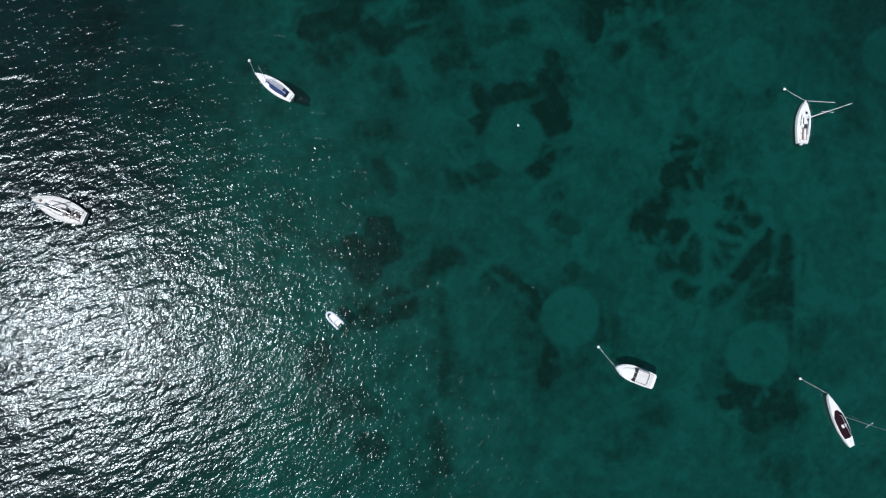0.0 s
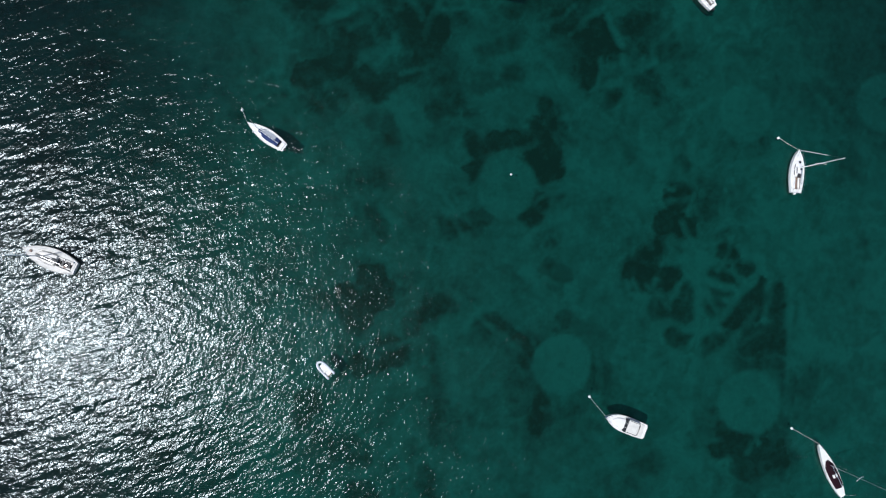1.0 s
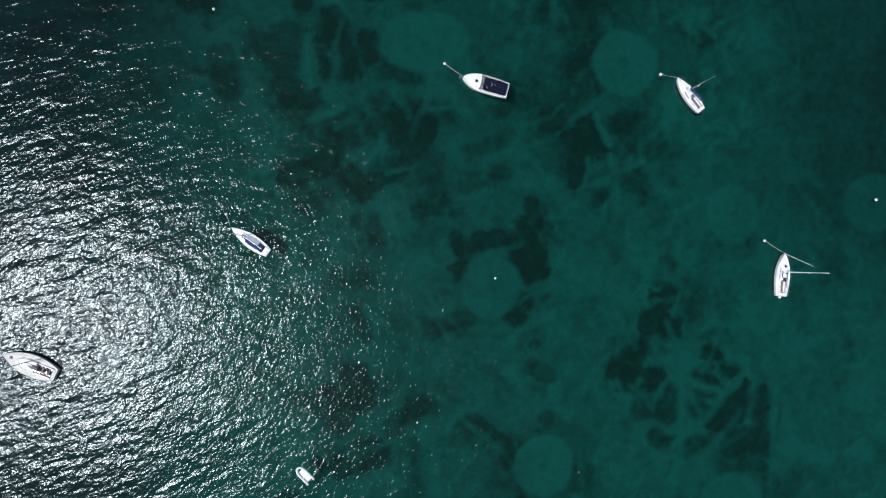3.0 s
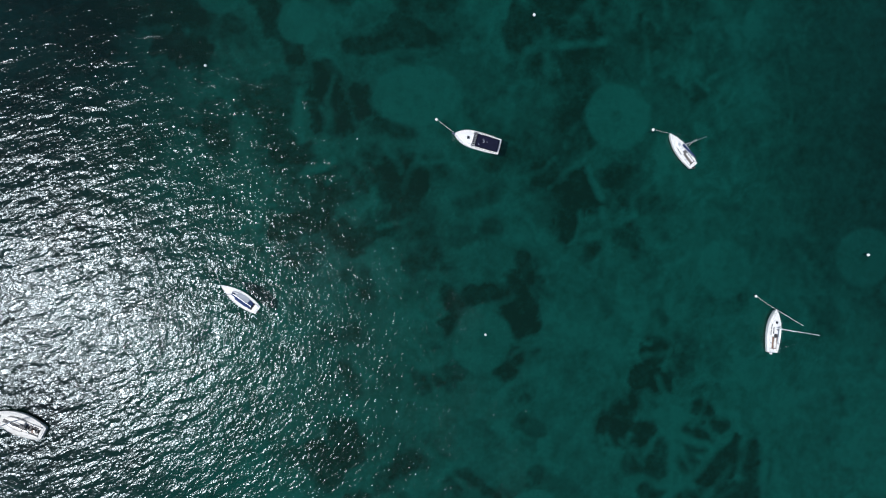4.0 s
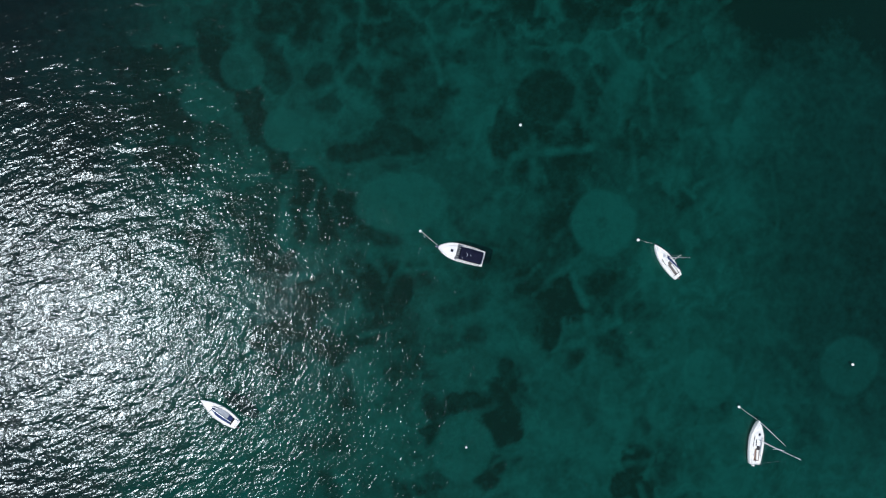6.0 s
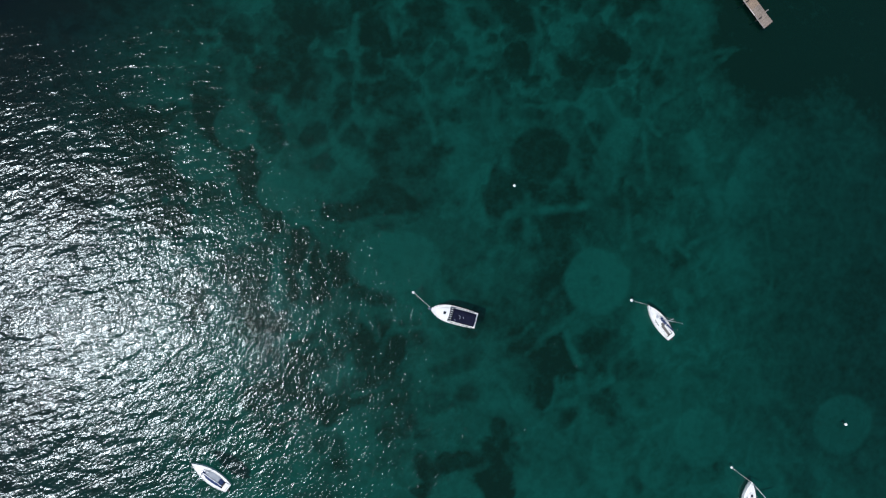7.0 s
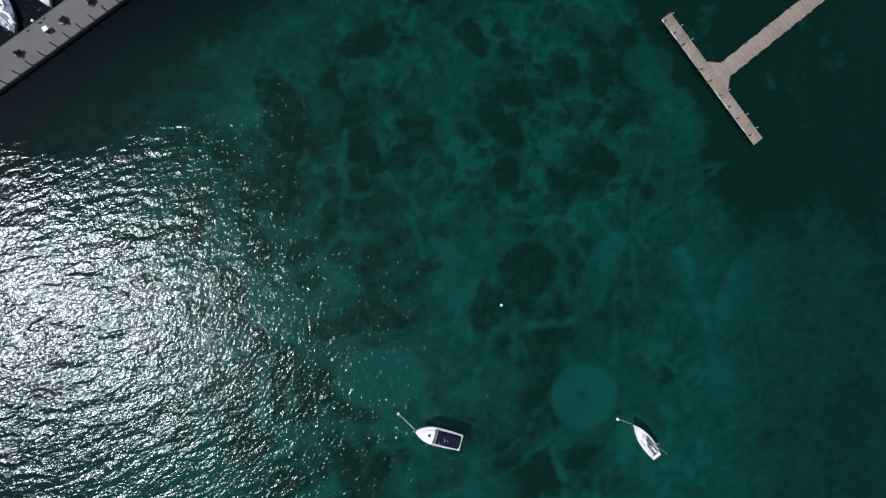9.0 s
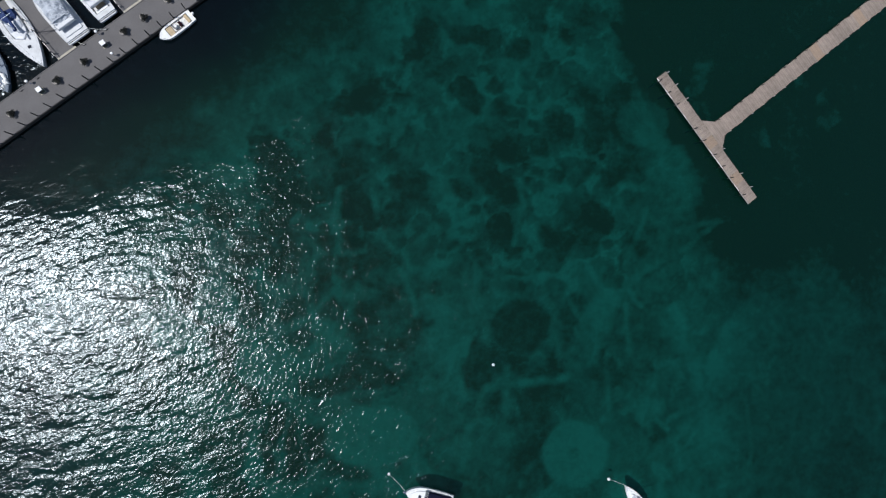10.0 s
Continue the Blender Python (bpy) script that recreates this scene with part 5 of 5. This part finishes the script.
for bx, by, tx, ty, tz in ((-22.7, 36.4, -21.7, 34.15, 1.0), (82.2, 35.1, 85.9, 32.6, 1.15), (43.0, -16.3, 45.8, -19.9, 1.4),
                           (85.0, -23.2, 90.1, -26.05, 0.95), (16.3, 66.6, 19.5, 64.1, 1.45)):
    buoy(bx, by)
    line_to(bx, by, tx, ty, tz)
buoy(59.5, 67.4, 0.31)
line_to(59.5, 67.4, 62.5, 66.7, 1.0, 0.02)
buoy(27.2, 26.1, 0.24)
buoy(34.6, 88.3, 0.30, "white pear-shaped mooring buoy floating on the water")
buoy(106.85, 44.4, 0.31)
buoy(-26.3, 73.7, 0.26)


# ---- boats at the quay ----
def open_boat():
    """An open launch with tan decking moored along the quay."""
    h = Hull(7.3, 2.5, 0.75, 1.0, 0.88, 0.32, 6.5)
    boat = thing("open_launch", on_quay(36.9, -1.42, 0, 182), "white open launch with tan decking alongside the quay", "motorboat")
    hull_parts(boat, h, [(-2.9, 1.9, 0.9)], well_mat=DECK_OLD, depth=0.4)
    part("bow_seat", slab(rect(0.75, 1.85, -0.82, 0.82, 0.2), 0.4, 0.74, 0.04), TAN, boat)
    part("console", slab(rect(-0.3, 0.45, -0.42, 0.42, 0.1), 0.4, 1.35, 0.08, 0.08), GELCOAT, boat, "white steering console")
    part("console_screen", slab(rect(0.4, 0.52, -0.4, 0.4, 0.02), 1.3, 1.65, 0.01), TINTED, boat)
    part("helm_seat", slab(rect(-1.15, -0.65, -0.5, 0.5, 0.1), 0.4, 0.95, 0.06), MAROON, boat, "dark red helm seat")
    part("side_locker", slab(rect(-1.0, 1.2, 0.62, 0.84, 0.03), 0.4, 0.72, 0.03), DARKWELL, boat)
    part("aft_bench", slab(rect(-2.8, -2.2, -0.8, 0.8, 0.1), 0.4, 0.85, 0.06), TAN, boat, "tan aft bench cushion")
    part("coil", turned([(0.3, 0.0), (0.32, 0.08), (0.2, 0.12), (0.05, 0.06)], 12, at=(-1.6, -0.3, 0.36)), ROPE, boat)
    outboard(boat, -3.65, 0.0, 0.7, GELCOAT)
    pulpit(h, boat, 0.35)
    return boat


def crumple(x0, x1, half, z, lift, seed, rough, y0=0.0, nx=18, ny=14):
    """A slack, creased sheet of cloth pulled down at its edges."""
    bm = bmesh.new()
    rows = []
    for i in range(nx + 1):
        u = i / nx
        line = []
        for j in range(ny + 1):
            v = 2 * j / ny - 1
            x, y = x0 + (x1 - x0) * u, half * v * (0.93 + 0.07 * math.sin(3.1 * math.pi * u + seed))
            arch = math.cos(v * math.pi / 2) ** 0.5 if abs(v) < 1 else 0.0
            slack = 0.75 + 0.25 * abs(math.cos(2.5 * math.pi * u))
            crease = noise.noise(Vector((1.1 * x + seed, 1.1 * y, seed))) + 0.7 * abs(noise.noise(Vector((2.1 * x - y, 1.7 * y + x, seed + 3))))
            line.append(bm.verts.new((x, y0 + y, z + lift * arch * slack * min(1, 6 * u, 6 * (1 - u)) + rough * crease * min(1, 2 * arch))))
        rows.append(line)
    for a, b in zip(rows, rows[1:]):
        for j in range(ny):
            bm.faces.new((a[j], b[j], b[j + 1], a[j + 1]))
    rim = [r[0] for r in rows] + rows[-1][1:-1] + [r[-1] for r in reversed(rows)] + list(reversed(rows[0][1:-1]))
    low = [bm.verts.new((p.co.x, p.co.y, z - 0.35)) for p in rim]
    for k in range(len(rim)):
        bm.faces.new((rim[k], low[k], low[k - 1], rim[k - 1]))
    return bm


def berthed_sloop():
    """A large sloop bow-to against the quay under blue covers."""
    h = Hull(15.0, 4.8, 1.2, 1.6, 0.7, 0.42, 1.9)
    boat = thing("sailing_yacht", on_quay(15.1, 13.5, 0, -94.7), "large white sloop with blue covers berthed at the quay", "sailboat")
    hull_parts(boat, h, [(-6.6, -3.6, 1.0)], hull_mat=GELCOAT_DULL, deck_mat=DECK_DULL, well_mat=DARKWELL)
    part("cabin", slab(rounded_plan(h, -3.5, 1.9, 0.85, 1.3), 1.2, 1.75, 0.1, 0.16, crown=0.05), GELCOAT_DULL, boat)
    coach_windows(boat, h, -3.0, 1.0, 0.85, 1.35, 3, 0.22)
    hatch(boat, 3.3, 0, 1.52, 0.6)
    part("spray_hood", ring_loft(bmesh.new(), [[(x, -w, 1.5), (x, -0.8 * w, 1.5 + 0.7 * z), (x, 0, 1.5 + z), (x, 0.8 * w, 1.5 + 0.7 * z), (x, w, 1.5)]
         for x, w, z in ((-1.9, 1.2, 0.35), (-2.4, 1.45, 0.85), (-3.7, 1.5, 0.9))]), BLUE, boat, "dark blue canvas spray hood")
    part("deck_cover", slab(rounded_plan(h, -1.6, 0.1, 1.1, 0.5), 1.74, 1.90, 0.06, 0.1), GREY_CANVAS, boat, "pale grey sail bag on the cabin roof")
    part("deck_stripe", slab(rect(-1.4, 2.2, 0.65, 0.8, 0.04), 1.45, 1.85, 0.03), GREY_CANVAS, boat)
    mast(boat, h, 0.4, 1.75, 17.0, 5.2, BLUE, 2, furled=False, cover_r=0.26)
    pulpit(h, boat, 0.6)
    guard_rail(h, boat, -5.2, 4.8, 6)
    return boat


def berthed_yacht(u, beam, length, label, v=7.2, canvas=None):
    """A motor yacht stern-to against the quay."""
    h = Hull(length, beam, 1.3, 2.0, 0.9, 0.4, 2.3)
    boat = thing("motor_yacht", on_quay(u, v + length / 2, 0, 90), label, "motorboat")
    hull_parts(boat, h, [(-length / 2 + 0.9, -length / 2 + 2.6, beam / 2 - 0.6)], hull_mat=GELCOAT_DULL, deck_mat=DECK_DULL, well_mat=DECK_DULL)
    part("swim_platform", slab(rect(-length / 2 - 0.55, -length / 2 + 0.05, -beam / 2 + 0.2, beam / 2 - 0.2, 0.4), 0.75, 1.12, 0.06), GELCOAT_DULL, boat)
    part("saloon", slab(rounded_plan(h, -length / 2 + 2.7, length / 2 - 3.2, 0.5, 1.8), 1.4, 2.5, 0.12, 0.25), GELCOAT_DULL, boat)
    top = slab(rounded_plan(h, -length / 2 + 1.6, length / 2 - 4.4, 0.55, 1.6), 2.5, 2.95, 0.14, 0.1, crown=0.05)
    part("flybridge", top, GELCOAT_DULL, boat)
    if canvas:
        part("canvas_cover", crumple(-length / 2 + 2.4, length / 2 - 4.9, beam / 2 - 0.62, 2.95, 0.9, 4.0, 0.42, nx=34, ny=22), canvas, boat, "slack creased grey canvas over the flybridge")
    part("windscreen", slab(rounded_plan(h, length / 2 - 4.3, length / 2 - 3.2, 0.75, 1.0), 2.2, 2.58, 0.03, 0.1), TINTED, boat)
    part("radar_arch", tube([(-length / 2 + 3.2, -beam / 2 + 0.6, 2.9), (-length / 2 + 2.9, -beam / 4, 3.6), (-length / 2 + 2.9, beam / 4, 3.6), (-length / 2 + 3.2, beam / 2 - 0.6, 2.9)], 0.1, 6), GREY_CANVAS, boat)
    part("canvas_strap", tube([(-length / 2 + 2.0, -beam / 2 + 0.9, 3.0), (-length / 2 + 3.6, 0, 3.06), (-length / 2 + 4.4, beam / 2 - 0.9, 3.0)], 0.05, 5), GREY_CANVAS, boat)
    if canvas:
        part("sun_pad", slab(rect(-length / 2 + 0.55, -length / 2 + 2.55, -beam / 2 + 0.55, beam / 2 - 0.55, 0.35), 0.85, 1.55, 0.12, 0.05), GELCOAT_DULL, boat, "white aft sun pad")
    else:
        part("aft_bench", slab(rect(-length / 2 + 0.95, -length / 2 + 1.5, -beam / 2 + 0.8, beam / 2 - 0.8, 0.12), 0.85, 1.35, 0.06), SAILCLOTH, boat)
        part("aft_cushion", slab(rect(-length / 2 + 1.6, -length / 2 + 2.4, -beam / 2 + 1.0, beam / 2 - 1.3, 0.12), 0.85, 1.2, 0.06), TAN, boat, "tan cockpit cushion")
    pulpit(h, boat, 0.6, 1, 2.4)
    guard_rail(h, boat, -length / 2 + 2.8, length / 2 - 2.4, 6)
    return boat


open_boat()
berthed_sloop()
berthed_yacht(22.35, 4.9, 13.0, "white motor yacht with grey flybridge canvas berthed stern-to", canvas=GREY_CANVAS)
berthed_yacht(28.7, 4.0, 11.0, "white motor yacht with open aft deck berthed stern-to")


def grey_sloop():
    h = Hull(12.5, 4.4, 1.1, 1.5, 0.7, 0.42, 2.4, rake=0.9)
    boat = thing("sailing_yacht", on_quay(7.7, 12.2, 0, -97), "grey-hulled sloop with folded sails berthed at the quay", "sailboat")
    hull_parts(boat, h, [(-5.0, -2.2, 0.8)], HULL_GREY, HULL_GREY)
    part("cabin", slab(rounded_plan(h, -2.0, 2.3, 0.75, 1.2), 1.05, 1.55, 0.1, 0.16, crown=0.05), GELCOAT, boat)
    coach_windows(boat, h, -1.6, 1.5, 0.75, 1.2, 3, 0.2)
    for x, y, r in ((5.0, -0.3, 0.3), (4.4, 0.6, 0.42), (3.9, -0.5, 0.36), (3.3, 0.9, 0.3), (2.9, -0.8, 0.4)):
        part("sail_fold", crumple(x - 1.3 * r, x + 1.3 * r, 1.1 * r, 1.5, 0.28, x, 0.3, y), SAILCLOTH, boat, "crumpled fold of white sail", True)
    part("folded_sail", tube([(4.9, 0.4, 1.55), (4.0, 0.9, 1.6), (3.0, 0.8, 1.7), (2.2, 0.3, 1.75)], 0.32, 8, end_radius=0.2), SAILCLOTH, boat, "crumpled white sail on the foredeck", True)
    mast(boat, h, 0.8, 1.55, 14.5, 4.4, GREY_CANVAS, 2)
    pulpit(h, boat, 0.6)
    return boat


grey_sloop()


# ---- things on the quay ----
def shrub_tub():
    rng = random.Random(5)
    tub = thing("shrub_tub", pose(0, 0, 0), "dark low shrub in a round pale concrete tub", "planter", "shrub tubs along the quay")
    part("tub", turned([(0.40, 0), (0.50, 0.05), (0.55, 0.5), (0.52, 0.55), (0.46, 0.55), (0.44, 0.45)], 16), PILE_PALE, tub, smooth=False)
    bm = bmesh.new()
    for k in range(1100):
        a, e = rng.uniform(0, 6.283), rng.uniform(-0.1, 1.5)
        r = rng.uniform(0.35, 0.85) * (0.8 + 0.25 * math.sin(3 * a + 1))
        c = Vector((0.3 + r * math.cos(a) * math.cos(e), -0.24 + r * math.sin(a) * math.cos(e), 0.62 + 0.62 * r * math.sin(e)))
        q = Euler((rng.uniform(-1, 1), rng.uniform(-1, 1), rng.uniform(0, 6.3))).to_quaternion()
        s = rng.uniform(0.06, 0.13)
        bm.faces.new([bm.verts.new(c + q @ Vector(p)) for p in ((-s, 0, 0), (0, -0.45 * s, 0.02), (s, 0, 0), (0, 0.45 * s, 0.02))])
    part("foliage", bm, LEAF, tub, "dark green leaves")
    part("stem", tube([(0, 0, 0.4), (0.25, -0.2, 0.95)], 0.05, 5), PILE, tub)
    return tub


def service_bin():
    b = thing("service_cabinet", pose(0, 0, 0), "dark green service cabinet with a white lid", "cabinet", "service cabinets along the quay")
    part("body", slab(rect(-0.42, 0.42, -0.4, 0.4, 0.06), 0, 1.15, 0.03), BIN_GREEN, b)
    part("lid", slab(rect(-0.46, 0.46, -0.44, 0.44, 0.05), 1.155, 1.28, 0.04), GELCOAT, b, "white lid")
    part("panel", slab(rect(-0.25, 0.25, -0.42, -0.403), 0.4, 0.9, 0.004), RUBBER, b)
    part("base", slab(rect(-0.5, 0.5, -0.5, 0.5), -0.0, 0.06, 0.02), CONCRETE_PALE, b)
    return b


def quay_lamp():
    b = thing("quay_light", pose(0, 0, 0), "low white quay light on a grey post", "light", "lights along the quay")
    part("post", turned([(0.12, 0), (0.06, 0.06), (0.05, 1.1), (0.06, 1.15)], 10), STEEL, b)
    part("head", turned([(0.06, 1.15), (0.24, 1.2), (0.26, 1.36), (0.16, 1.48), (0.03, 1.5)], 12), GELCOAT, b, "white lamp head")
    return b


def mooring_cleat():
    b = thing("mooring_cleat", pose(0, 0, 0), "cast iron mooring cleat on the quay", "cleat", "cleats along the quay")
    part("base", slab(rect(-0.18, 0.18, -0.1, 0.1, 0.03), 0, 0.05, 0.01), RUBBER, b)
    part("horn", tube([(-0.38, 0, 0.2), (-0.15, 0, 0.16), (0.15, 0, 0.16), (0.38, 0, 0.2)], 0.045, 6), RUBBER, b)
    part("neck", turned([(0.1, 0.04), (0.07, 0.15)], 8), RUBBER, b)
    return b


def row(maker, spots):
    first = maker()
    u, v, turn = spots[0]
    first.matrix_basis = on_quay(u, v, 0.952, turn)
    for u, v, turn in spots[1:]:
        copy_thing(first, on_quay(u, v, 0.952, turn))


row(shrub_tub, [(4.75, 3.0, 0), (14.3, 2.95, 25), (20.2, 3.05, -20), (28.9, 3.1, 12), (33.4, 3.2, -30), (38.6, 3.2, 18), (-4.5, 3.0, 5)])
row(service_bin, [(11.4, 3.1, 0), (25.0, 3.2, 0), (-2.2, 3.2, 0)])
row(quay_lamp, [(25.1, 0.75, 0), (25.4, 5.4, 0), (10.7, 5.4, 0)])
row(mooring_cleat, [(8.8, 5.2, 0), (12.3, 5.3, 0), (22.3, 5.3, 0), (27.0, 5.2, 0)])


def dock_line(a, b, sag=0.25, r=0.03):
    pts = []
    for t in [k / 8 for k in range(9)]:
        p = Vector(a).lerp(Vector(b), t)
        p.z -= sag * math.sin(math.pi * t)
        pts.append(p)
    return tagged(mesh_object("dock_line", tube(pts, r, 5), ROPE), "pale dock line from a berthed boat to the quay", "rope", "dock lines")


def q3(u, v, z):
    return on_quay(u, v, z).translation


dock_line(q3(24.4, 7.4, 1.35), q3(27.0, 5.2, 1.1))
dock_line(q3(21.0, 7.4, 1.35), q3(22.3, 5.3, 1.1))
